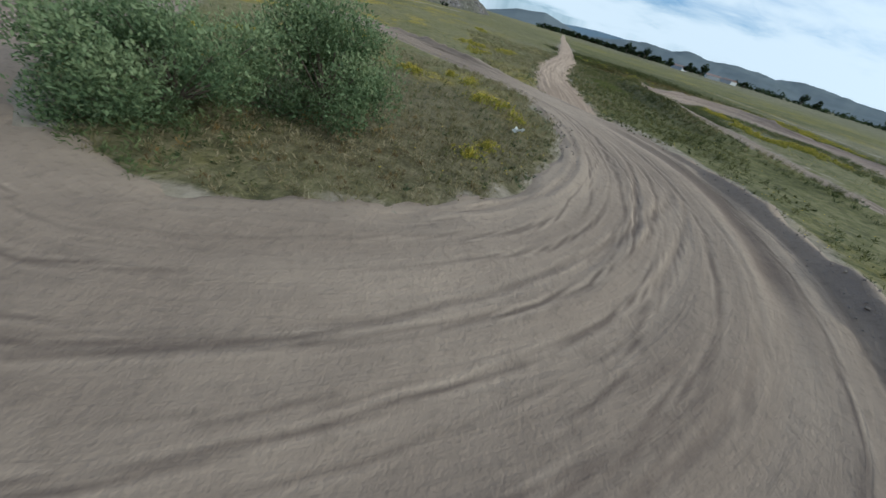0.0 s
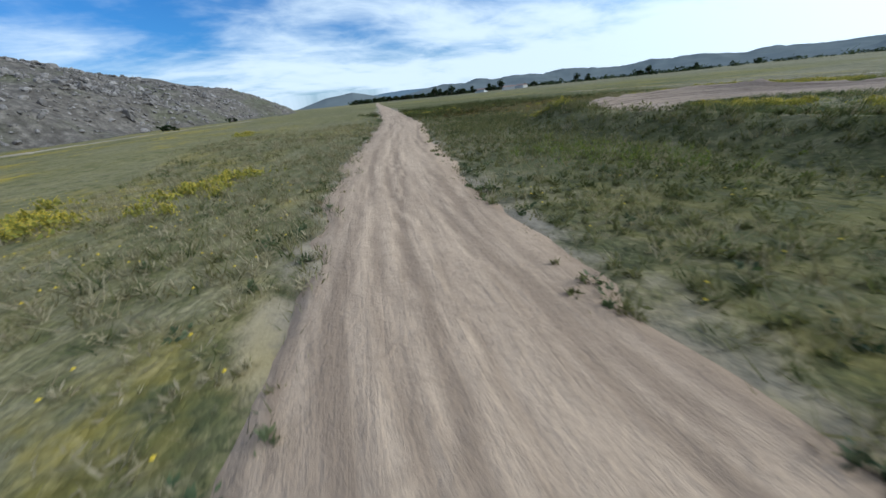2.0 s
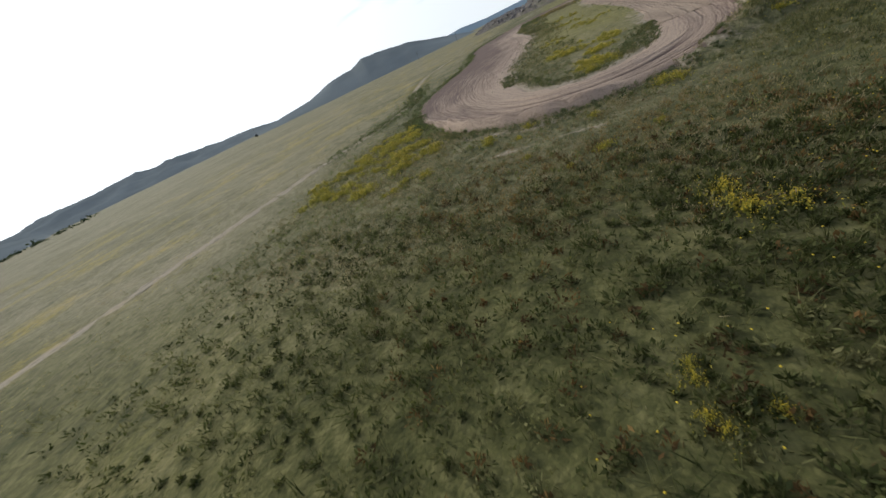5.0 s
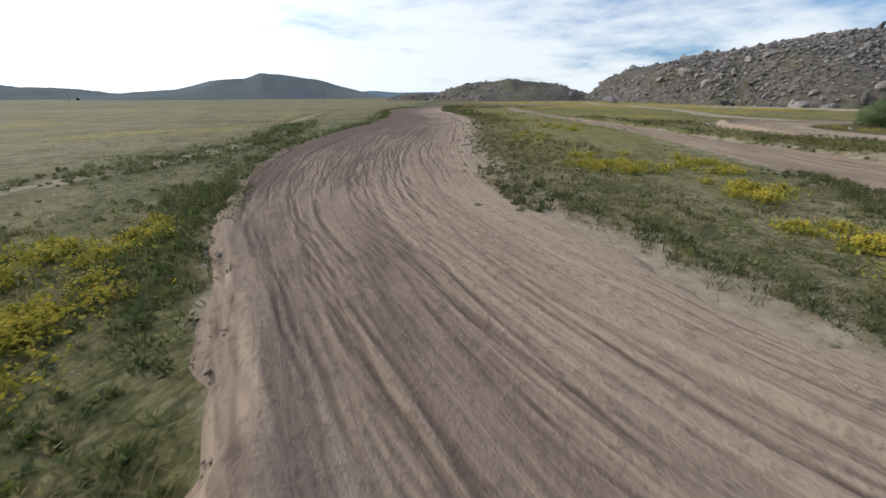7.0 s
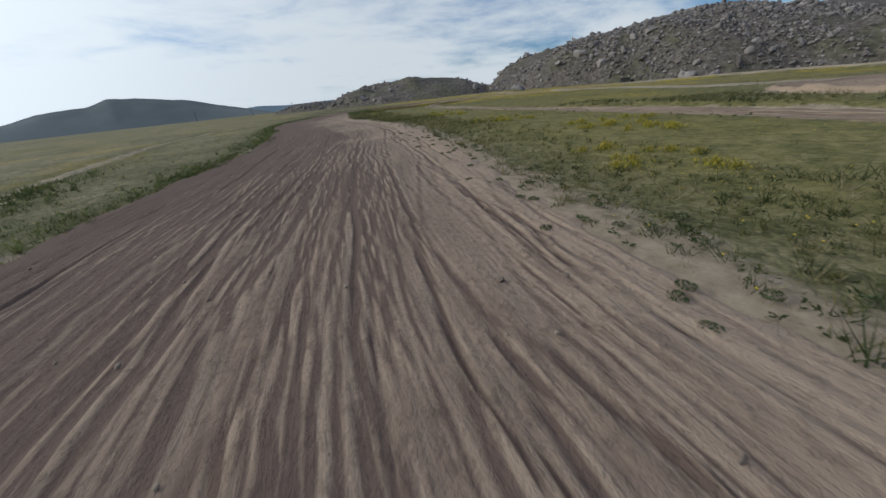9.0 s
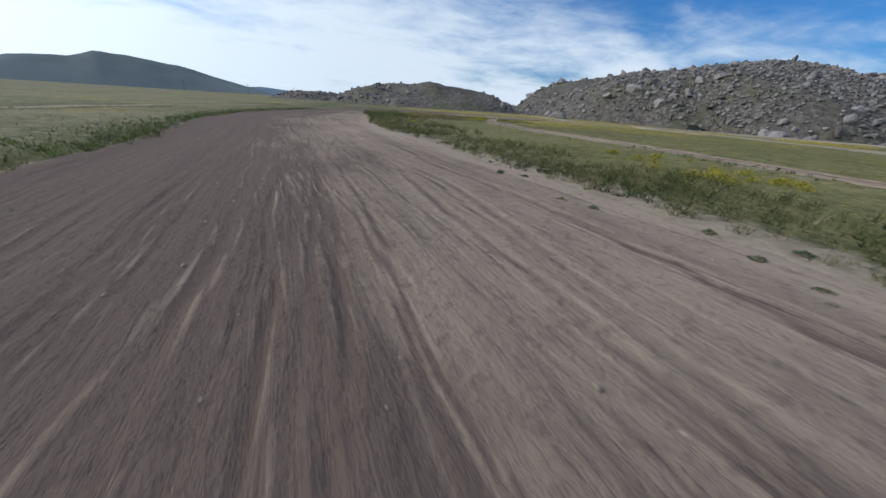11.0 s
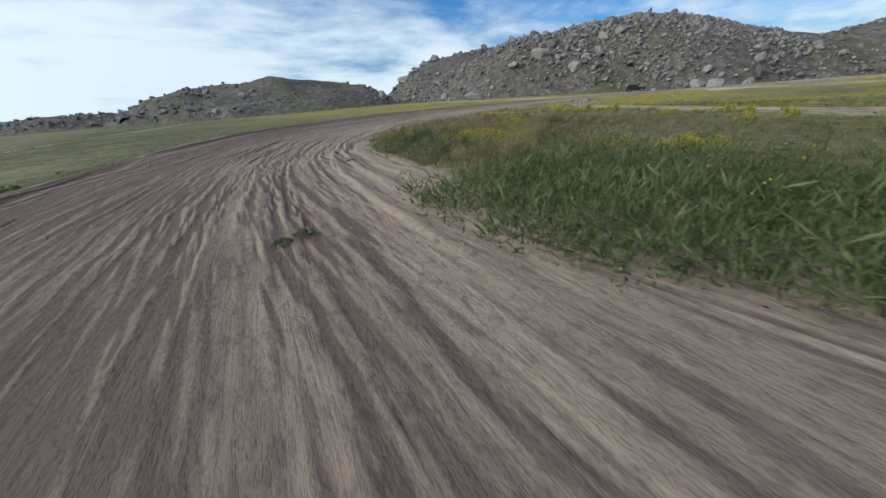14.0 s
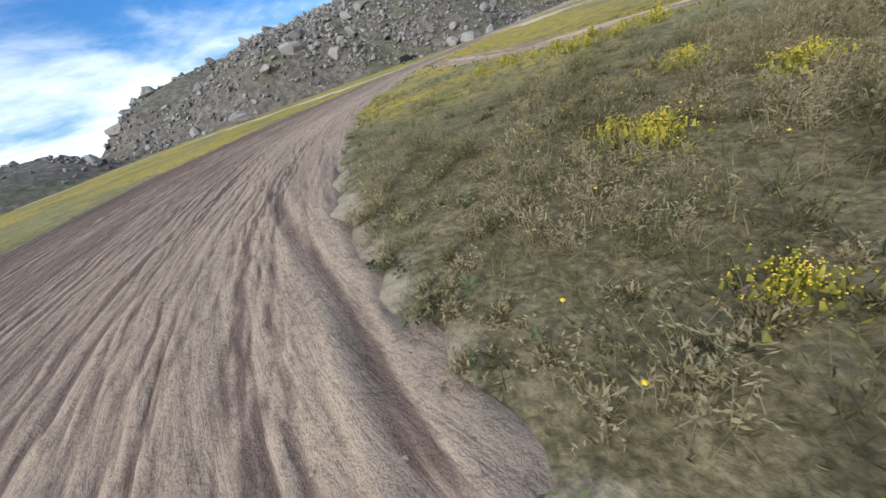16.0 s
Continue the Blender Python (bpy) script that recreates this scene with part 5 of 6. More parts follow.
fields = [tuft_field(52000, (-132, 40, -22, 46), 3.6, 0.75), tuft_field(9000, (-13, 13, -12, 20), 30.0, 0.8),
          tuft_field(6000, (-42, -22, 28, 45), 30.0, 0.9), tuft_field(14000, (-24, 14, 10, 32), 10.0, 0.7)]
gx, gy, gz, gap = (np.concatenate([f[i] for f in fields]) for i in range(4))
far = np.hypot(gx + 110.5, gy - 7.5) > 8.5
gx, gy, gz, gap = gx[far], gy[far], gz[far], gap[far]
gh = height_map(gx, gy)
blades("meadow_grass", "dry olive and straw coloured meadow grass", "grass", gx, gy, gz, gh * 0.9, 0.010 + 0.012 * np.clip(gap / 8, 0, 1), tint_map(gx, gy), 0.85, M_GRASS, 5, 0.09)

def leaf_clumps(name, label, x, y, z, size, tint, mat, per, leaf, broad=1.0, tip=0.16, category=""):
    """Low bushy plants in one mesh: small upturned leaves filling a half-ball, tinted drier and as if lit towards their
    tips.
    """
    n = len(x)
    i = np.repeat(np.arange(n), per)
    m = len(i)
    d = rng.normal(size=(m, 3))
    d /= np.linalg.norm(d, axis=1)[:, None]
    d[:, 2] = np.abs(d[:, 2])
    q = rng.uniform(0.25, 1.0, m) ** 0.6
    wide = rng.uniform(0.8, 1.3, n)[i]
    p = np.stack([x[i] + d[:, 0] * q * size[i] * wide * 0.75, y[i] + d[:, 1] * q * size[i] * wide * 0.75, z[i] - 0.02 + d[:, 2] * q * size[i] * 1.15], 1)
    up = d * 0.8 + rng.normal(0, 0.5, (m, 3)) + (0, 0, 0.45)
    up /= np.linalg.norm(up, axis=1)[:, None]
    side = np.cross(up, rng.normal(size=(m, 3)))
    side /= np.linalg.norm(side, axis=1)[:, None]
    ln = (leaf * rng.uniform(0.5, 1.6, m))[:, None]
    w = ln * rng.uniform(0.05, 0.13, m)[:, None] * (1.6 if mat is M_WEED else 1.0) * broad
    v = np.stack([p - up * ln * 0.5, p + side * w, p + up * ln * 0.5, p - side * w], 1)
    # tip adds drier tips, and lit tops over shaded insides painted as tint
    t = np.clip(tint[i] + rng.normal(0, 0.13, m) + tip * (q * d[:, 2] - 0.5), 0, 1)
    me = mesh_from(name, v.reshape(-1, 3), np.arange(m * 4).reshape(-1, 4), mat, {"tint": np.repeat(t, 4)}, smooth=False)
    return tagged(new(name, me), label, category or ("weeds" if mat is M_WEED else "grass"), kind="stuff")


# bushy half-dry growth on the inside of the west bend: leafy sprigs over low filling
cxs, cys = np.meshgrid(np.arange(-119, -98, 0.29), np.arange(0, 18, 0.29))
wx, wy = (c.ravel() + rng.normal(0, 0.10, c.size) for c in (cxs, cys))
wz, wgap = surface_z(wx, wy)
reach = np.minimum(np.minimum(np.hypot(wx + 110, wy - 5.5), np.hypot(wx + 106.5, wy - 3.5)), np.hypot(wx + 108.5, wy - 9.5))
ok = (wgap > 0.05) & (rng.random(len(wx)) < np.exp(-np.maximum(reach - 3.6, 0) / 1.2) * np.clip(1.2 + 0.5 * fractal(wx, wy, 1.6, 150, 3), 0, 1) * np.clip(0.35 + wgap / 0.5, 0, 1))
wx, wy, wz, wgap = wx[ok], wy[ok], wz[ok], wgap[ok]
rise = np.clip(0.90 + 0.8 * fractal(wx, wy, 0.9, 151, 3), 0.3, 1.6) * np.clip(0.45 + wgap / 1.0, 0, 1)
dry = np.clip(0.84 + 0.40 * fractal(wx, wy, 0.9, 152, 3) + rng.normal(0, 0.16, len(wx)), 0.03, 1)
mound = rng.random(len(wx)) < 0.42
bx, by, bz, br, bd = wx[mound], wy[mound], wz[mound], rise[mound], np.clip(dry[mound] + rng.normal(0, 0.12, mound.sum()), 0, 1)
herbs("dry_bushes", "dense low half-dry bushes inside the track bend", bx, by, bz, 0.44 * br, bd, M_DRYLEAF, 13, 12, 0.044, 0.19, 0.19)
# strong tip value: lit tops and dark insides painted into these leaves
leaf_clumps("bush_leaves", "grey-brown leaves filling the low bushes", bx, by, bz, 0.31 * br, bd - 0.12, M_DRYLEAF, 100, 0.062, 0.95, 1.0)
blades("bush_straw", "thin straw stalks between the low bushes", "grass", wx, wy, wz, 0.20 * rise, 0.011, np.clip(dry - 0.15, 0, 1), 0.9, M_DRYLEAF, 14, 0.10)

# tussocks of grass, each with its own colour, where the way turns
def tussocks(name, label, box, step, seed, height, per, chance, wide=0.010, dry=0.0, mat=None, shades=0.20):
    bx, by = np.meshgrid(np.arange(box[0], box[1], step), np.arange(box[2], box[3], step))
    x, y = (c.ravel() + rng.normal(0, step * 0.33, c.size) for c in (bx, by))
    z, gap = surface_z(x, y)
    ok = (gap > 0.15) & (rng.random(len(x)) < np.clip(old_rim(x, y) / 0.36 - 0.25, 0.2, 1) * chance * np.clip(0.75 + 0.7 * fractal(x, y, 2.2, seed, 3), 0, 1))
    x, y, z = x[ok], y[ok], z[ok]
    own = np.clip(0.40 + dry + rng.normal(0, shades, len(x)) + 0.22 * fractal(x, y, 3.0, seed + 1, 2), 0.02, 0.98)
    tall = height * np.clip(0.8 + 0.4 * fractal(x, y, 1.6, seed + 2, 2) + rng.normal(0, 0.2, len(x)), 0.35, 1.5)
    return blades(name, label, "grass", x, y, z, tall, wide, own, 1.0, mat or M_GRASS, per, 0.06)


tussocks("tussock_grass", "mixed green and dry tussocks of grass round the track turn", (-15, 7, -9, 16), 0.25, 161, 0.19, 11, 0.95, 0.019, 0.06, None, 0.34)
tussocks("rim_grass", "taller green grass on the north rim of the track turn", (-17, 0, 12, 16.5), 0.33, 173, 0.32, 22, 0.9, 0.015)
tussocks("far_rim_grass", "taller straw grass beside the narrow return track", (-52, -14, 16.6, 18.8), 0.34, 185, 0.29, 22, 0.9, 0.016)
tussocks("infield_grass", "mixed green and dry tussocks of grass inside the loop", (-41, -24, 28, 42), 0.34, 164, 0.18, 14, 0.95, 0.015, 0.26, None, 0.24)
tussocks("roadside_grass", "dry straw tussocks of grass beside the sandy road", (-25, 10, 14, 31), 0.29, 167, 0.19, 15, 0.95, 0.018, 0.33, None, 0.26)
tussocks("ditch_weeds", "tall dark green weeds south of the sandy road", (5, 25, -3, 15.5), 0.36, 191, 0.30, 14, 0.85, 0.022, 0.05, M_DITCH, 0.25)
def verge(name, label, box, n, reach, height, green):
    """Uneven fringe of tufts that lean over the edge of the way."""
    x, y = candidates(n, box)
    z, gap = surface_z(x, y)
    ok = (gap > np.where(rim_reach(x, y) > 0.4, 0.55, -0.35 if height > 0.12 else -0.1)) & (gap < reach) & (rng.random(n) < np.clip(0.7 + 0.6 * fractal(x, y, 3.0, 181, 3), 0, 1) * np.exp(-np.maximum(gap, 0) / reach))
    x, y, z = x[ok], y[ok], z[ok]
    tall = height * np.clip(0.8 + 0.5 * fractal(x, y, 2.0, 182, 2), 0.3, 1.4)
    half = rng.random(len(x)) < 0.4
    leaf_clumps(name, label, x[half], y[half], z[half], tall[half] * 0.9, np.clip(0.7 + green + rng.normal(0, 0.15, half.sum()), 0, 1), M_WEED, 30, 0.085)
    return blades(name + "_grass", "green grass tufts on the rim of the track", "grass", x, y, z, tall * 1.3, 0.012, np.clip(0.36 + rng.normal(0, 0.14, len(x)), 0, 1), 0.9, M_GRASS, 12, 0.07)


verge("turn_verge", "dark green weeds below the outer bank of the track turn", (-19, 2, -8, 13), 19000, 1.7, 0.25, -0.05)
verge("road_verge", "small olive weeds along the ragged edges of the sandy road", (-26, 14, 14, 29), 8000, 0.5, 0.09, 0.15)
verge("south_verge", "dark green weeds along the rim of the dirt track", (-112, -13, -16, -2), 15000, 1.0, 0.22, -0.1)
tussocks("bend_grass", "grey straw and olive tussocks of grass inside the track bend", (-120, -96, 2, 24), 0.36, 176, 0.22, 18, 0.95)
tussocks("edge_grass", "tall soft grass along the inner track edge", (-100, -58, -1.0, 6), 0.40, 170, 0.36, 22, 0.9, 0.014, 0.04)

def plants(name, label, box, step, seed, size, per, leaf, mat, tint, chance=0.8, lo=0.25, broad=1.6, keep=None, category="weeds", even=0.75):
    """A cover of separate low leafy plants, each with its own size and shade, in drifts."""
    bx, by = np.meshgrid(np.arange(box[0], box[1], step), np.arange(box[2], box[3], step))
    x, y = (c.ravel() + rng.normal(0, step * 0.36, c.size) for c in (bx, by))
    z, gap = surface_z(x, y)
    ok = (gap > lo) & (rng.random(len(x)) < chance * np.clip(even + 0.8 * fractal(x, y, 2.6, seed, 3), 0, 1)) & (hill_z(x, y) < 0.5)
    ok &= rng.random(len(x)) < np.clip(old_rim(x, y) / 0.36 - 0.25, 0.2, 1)
    if keep is not None:
        ok &= rng.random(len(x)) < keep(x, y, gap)
    x, y, z = x[ok], y[ok], z[ok]
    own = np.clip(tint + 0.26 * fractal(x, y, 2.0, seed + 1, 3) + rng.normal(0, 0.15, len(x)), 0.02, 0.98)
    big = size * np.clip(0.85 + 0.45 * fractal(x, y, 1.8, seed + 2, 2) + rng.normal(0, 0.22, len(x)), 0.35, 1.7)
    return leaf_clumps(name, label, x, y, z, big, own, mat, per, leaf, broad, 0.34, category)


plants("meadow_plants", "low olive and grey-green leafy plants round the track turn", (-13, 7, -10, 13), 0.38, 201, 0.20, 34, 0.075, M_GRASS, 0.62, 0.9, 0.9, 0.9)
plants("green_plants", "fresh green leafy plants among the dry growth", (-14, 7, -11, 12), 0.75, 205, 0.22, 44, 0.075, M_LUSH, 0.40, 0.7, 0.6, 0.9)
plants("rusty_plants", "rusty brown seeding weeds in the meadow", (-3, 9, 2, 14), 0.5, 208, 0.20, 36, 0.06, M_RUST, 0.5, 0.8, 2.2, 0.9, keep=lambda x, y, g: np.clip((x + 0.15 * y + 0.5) / 3, 0, 1))
plants("dry_plants", "small grey straw-coloured weeds round the track turn", (-8, 8, -6, 12), 0.34, 247, 0.24, 34, 0.070, M_DRYLEAF, 0.80, 0.8, 1.0, 1.0)
plants("seeding_weeds", "rusty brown seeding weeds with dry tips", (-2, 7, 1, 12), 0.46, 250, 0.27, 40, 0.065, M_RUST, 0.85, 0.9, 1.8, 0.9, keep=lambda x, y, g: np.clip((x + 0.25 * y - 0.5) / 3, 0, 1))
plants("foot_weeds", "dense fresh green weeds at the foot of the crumbly bank", (-16.5, -5, -8.5, -0.5), 0.34, 253, 0.30, 48, 0.085, M_FRESH, 0.40, 1.0, 0.45, 1.3, keep=lambda x, y, g: np.exp(-np.maximum(g - 0.9, 0) / 0.7), even=1.1)
plants("inner_rim_plants", "low olive and grey-brown plants beside the inner track rim", (-62, -13, 0, 7), 0.40, 256, 0.24, 28, 0.085, M_GRASS, 0.50, 0.95, 0.7, 0.9, keep=lambda x, y, g: (y > 0.2) * np.exp(-np.maximum(g - 2.5, 0) / 2.0))
tussocks("inner_rim_grass", "tall half-dry grass beside the inner track rim", (-62, -13, 0.2, 8), 0.42, 259, 0.30, 16, 0.85, 0.016, 0.02, None, 0.26)
plants("edge_plants", "olive weeds and soft grass along the inner track edge", (-97, -60, -1.2, 5), 0.40, 262, 0.27, 28, 0.10, M_GRASS, 0.42, 0.95, 0.5, 0.8, keep=lambda x, y, g: np.exp(-np.maximum(g - 2.2, 0) / 1.6))
plants("ditch_plants", "dense dark green weeds south of the sandy road", (4, 30, -8, 15.5), 0.44, 211, 0.32, 32, 0.11, M_DITCH, 0.44, 1.0, 0.3, 1.5, keep=lambda x, y, g: np.clip(1.5 - np.hypot((x - 12) / 16, (y - 11) / 16), 0, 1) * np.clip((x - 3) / 4, 0, 1), even=1.5)
plants("ditch_leaves", "dark green leafy weeds filling the ground between flowers", (4.5, 18, 7, 15.6), 0.34, 244, 0.24, 58, 0.10, M_DITCH, 0.38, 1.0, 0.15, 1.6, keep=lambda x, y, g: np.clip(1.6 - np.hypot((x - 10.5) / 6.5, (y - 12.5) / 5), 0, 1), even=1.5)
plants("ditch_green_plants", "fresh green clumps among dark weeds", (10, 18, 7, 14.5), 0.55, 265, 0.36, 60, 0.09, M_LUSH, 0.22, 0.9, 0.3, 1.3, keep=lambda x, y, g: np.clip(1.5 - np.hypot((x - 14) / 3.2, (y - 11.5) / 2.6), 0, 1))
plants("ditch_dry_plants", "brown half-dry plants between dark green weeds", (3, 20, 1, 15.5), 0.6, 214, 0.26, 34, 0.09, M_RUST, 0.25, 0.9, 0.4, 1.8)
plants("roadside_plants", "low dark olive plants beside the sandy road", (-30, 6, 14, 27.0), 0.33, 217, 0.18, 30, 0.085, M_DITCH, 0.78, 1.0, -0.25, 1.3, keep=lambda x, y, g: (y + 0.31 * x < 19.6) * (y + 0.31 * x > 10.5) * np.clip(0.30 + 0.75 * g, 0.12, 1), even=1.0)
plants("roadside_tufts", "green and straw plants on the upper side of the sandy road", (-26, 4, 18, 33), 0.38, 220, 0.17, 26, 0.085, M_GRASS, 0.74, 0.9, -0.15, 0.9, keep=lambda x, y, g: (y + 0.31 * x > 19.6) * np.clip((27.5 - y - 0.31 * x) / 3, 0, 1))
plants("lush_plants", "bright yellow-green weeds in a moist patch", (-18, -11, 18.3, 21.6), 0.30, 223, 0.28, 38, 0.08, M_LUSH, 0.5, 0.9, 0.3, 1.0, keep=lambda x, y, g: np.exp(-((x + 14.6) / 2.4) ** 2 - ((y - 20.2 - 0.12 * (x + 14.6)) / 0.9) ** 2))
plants("trackside_weeds", "fresh green weeds spilling over the inner rim of the dirt track", (-102.5, -94.5, -1.0, 3.0), 0.22, 226, 0.36, 44, 0.085, M_FRESH, 0.40, 1.0, -1.3, 1.0, even=1.2,
       keep=lambda x, y, g: np.clip(1.6 * np.exp(-((x + 98.6) / 2.6) ** 4) * np.clip((y + 1.0 - 0.25 * (x + 98.6)) / 0.3, 0, 1), 0, 1))
plants("trackside_grass", "long green grass blades on the inner rim of the dirt track", (-102.5, -93.5, -0.9, 4.0), 0.26, 227, 0.44, 26, 0.20, M_FRESH, 0.45, 1.0, -1.2, 0.42, category="grass", even=1.2,
       keep=lambda x, y, g: np.clip(1.6 * np.exp(-((x + 98.2) / 3.2) ** 4) * np.clip((y + 0.9 - 0.25 * (x + 98.6)) / 0.3, 0, 1), 0, 1))
plants("rim_bushes", "dark green leafy weeds along the outer rim of the dirt track", (-110, -10, -15, -4), 0.36, 235, 0.29, 32, 0.090, M_FRESH, 0.34, 1.2, 0.05, 1.3, keep=lambda x, y, g: (g < 2.2) * (y < -3.5) * np.exp(-g / 1.3))
plants("bank_weeds", "small green weeds on the crumbly bank outside the loop", (-46, -27, 21, 28), 0.36, 238, 0.20, 36, 0.075, M_DITCH, 0.5, 0.9, 0.3, 1.0, keep=lambda x, y, g: np.clip(0.30 + 0.3 * (g - 1), 0, 1) * (y < 28))
plants("infield_plants", "green leafy plants at the foot of the shrub", (-40.5, -34, 34.5, 41.2), 0.32, 229, 0.32, 44, 0.085, M_FRESH, 0.5, 0.95, 0.1, 1.1, keep=lambda x, y, g: np.clip((y - 36.7 + 0.3 * (x + 39)) / 1.0, 0, 1))
plants("straw_plants", "golden dry grass plants inside the loop", (-40.5, -25, 28.5, 40), 0.30, 232, 0.20, 30, 0.085, M_DRYLEAF, 0.70, 1.0, 0.15, 0.8, category="grass")
plants("rusty_tufts", "rusty brown dry weeds at the foot of the shrubs", (-40.2, -33, 32, 37.5), 0.42, 241, 0.19, 36, 0.065, M_RUST, 0.62, 0.9, 0.3, 0.9, keep=lambda x, y, g: np.exp(-((x + 37.5) / 2.2) ** 2 - ((y - 34.8) / 1.8) ** 2))

# low leafy herbs round the hairpin and inside the loop
hx, hy = candidates(1500, (-15, 8, -10, 16))
jx, jy = candidates(1200, (-40, -24, 29, 41))
kx, ky = candidates(1800, (-60, -16, 1, 7))
hx, hy = np.concatenate([hx, jx, kx]), np.concatenate([hy, jy, ky])
hz, hgap = surface_z(hx, hy)
ok = (hgap > 0.25) & (rng.random(len(hx)) < 0.5 + 0.6 * fractal(hx, hy, 1.8, 155, 3))
hx, hy, hz = hx[ok], hy[ok], hz[ok]
herbs("low_herbs", "low olive-green herbs covering the dry meadow", hx, hy, hz, np.full(len(hx), 0.17), np.clip(0.42 + 0.34 * fractal(hx, hy, 1.6, 156, 3), 0, 1), M_GRASS, 2, 6, 0.065, 0.09)

# green broad-leaved weeds along the rims of the ways
wx, wy = candidates(140000, (-140, 30, -16, 44))
wz, wgap = surface_z(wx, wy)
green = fractal(wx, wy, 4.5, 91, 3)
south = (wy < 0) & (wgap < 1.6)
ok = (wgap > 0.0) & (wgap < 2.6) & (rng.random(len(wx)) < np.where(south, 0.45, np.where((wy < 6) & (wx < -12), 0.5, 0.26)) * np.clip(0.25 + green, 0, 1) * np.exp(-wgap / 1.1))
wx, wy, wz = wx[ok], wy[ok], wz[ok]
herbs("rim_weeds", "low green leafy weeds along the track edges", wx, wy, wz, 0.13 + 0.10 * np.clip(fractal(wx, wy, 6, 92, 2), 0, 1), np.clip(0.45 + 0.3 * fractal(wx, wy, 2, 93, 2), 0, 1), M_WEED, 3, 5, 0.085, 0.09)

# taller green growth on the inner rim near the west bend
tx, ty = candidates(2600, (-108, -87, -2, 5))
tz, tgap = surface_z(tx, ty)
ok = (tgap > -0.1) & (tgap < 2.4) & (rng.random(len(tx)) < 0.9 * np.clip(0.45 + 1.0 * fractal(tx, ty, 2.6, 95, 2), 0, 1))
tx, ty, tz = tx[ok], ty[ok], tz[ok]
herbs("tall_weeds", "fresh green leafy weeds beside the dirt track", tx, ty, tz, 0.44 + 0.16 * fractal(tx, ty, 2, 96, 2), np.clip(0.62 + 0.3 * fractal(tx, ty, 2, 97, 2), 0, 1), M_WEED, 5, 9, 0.06, 0.12)


def flower_mesh(kind):
    """A flowering clump: leafy stalks with many small yellow heads."""
    r = np.random.default_rng(400 + kind)
    n = 90
    q = np.minimum(np.abs(r.normal(0, 0.38, n)), 1.0)
    a = r.uniform(0, 6.3, n)
    px, py = q * np.cos(a), q * np.sin(a)
    h = (0.22 + 0.12 * np.exp(-(q / 0.4) ** 2)) * r.uniform(0.55, 1.15, n)
    return px, py, h, r


def flower_clump(x, y, size, kind, label):
    px, py, h, r = flower_mesh(kind)
    root = new("flower_clump")
    z = float(surface_z(np.array([x]), np.array([y]))[0][0])
    root.matrix_world = Matrix.LocRotScale((x, y, z), Euler((0, 0, kind * 1.3)), (size, size, 0.35 + 0.45 * size))
    return tagged(root, label, "flowers", "yellow flowering clumps")


CLUMP_MESHES = []
for kind in range(5):
    px, py, h, r = flower_mesh(kind)
    n = len(px)
    vs, k = [], n
    for j in range(4):
        ang = j * math.pi / 2 + px * 9
        vs.append(np.stack([px + 0.018 * np.cos(ang), py + 0.018 * np.sin(ang), h + 0.008 * (j % 2)], 1))
    vs.append(np.stack([px, py, h + 0.014], 1))
    v = np.stack(vs, 1).reshape(-1, 3)
    f = np.concatenate([np.arange(n)[:, None] * 5 + np.array([[j, (j + 1) % 4, 4]]) for j in range(4)], 0)
    heads = mesh_from("blossom", v, f, M_FLOWER, smooth=False)
    m = n
    i = np.arange(n)
    a = r.uniform(0, 6.3, m)
    f0 = r.uniform(0.0, 0.75, m)
    top = np.minimum(f0 + r.uniform(0.25, 0.5, m), 1.0)
    ox, oy = px[i] + r.normal(0, 0.02, m), py[i] + r.normal(0, 0.02, m)
    w = r.uniform(0.022, 0.055, m)
    lx, ly = r.normal(0, 0.035, m), r.normal(0, 0.035, m)
    q = np.stack([np.stack([ox - w * np.cos(a), oy - w * np.sin(a), h[i] * f0], 1), np.stack([ox + w * np.cos(a), oy + w * np.sin(a), h[i] * f0], 1),
                  np.stack([ox + lx + w * 0.4 * np.cos(a), oy + ly + w * 0.4 * np.sin(a), h[i] * top], 1), np.stack([ox + lx - w * 0.4 * np.cos(a), oy + ly - w * 0.4 * np.sin(a), h[i] * top], 1)], 1)
    leaves = mesh_from("foliage", q.reshape(-1, 3), np.arange(m * 4).reshape(-1, 4), M_STALK, {"tint": np.repeat(r.uniform(0.2, 0.95, m), 4)}, smooth=False)
    CLUMP_MESHES.append((heads, leaves))

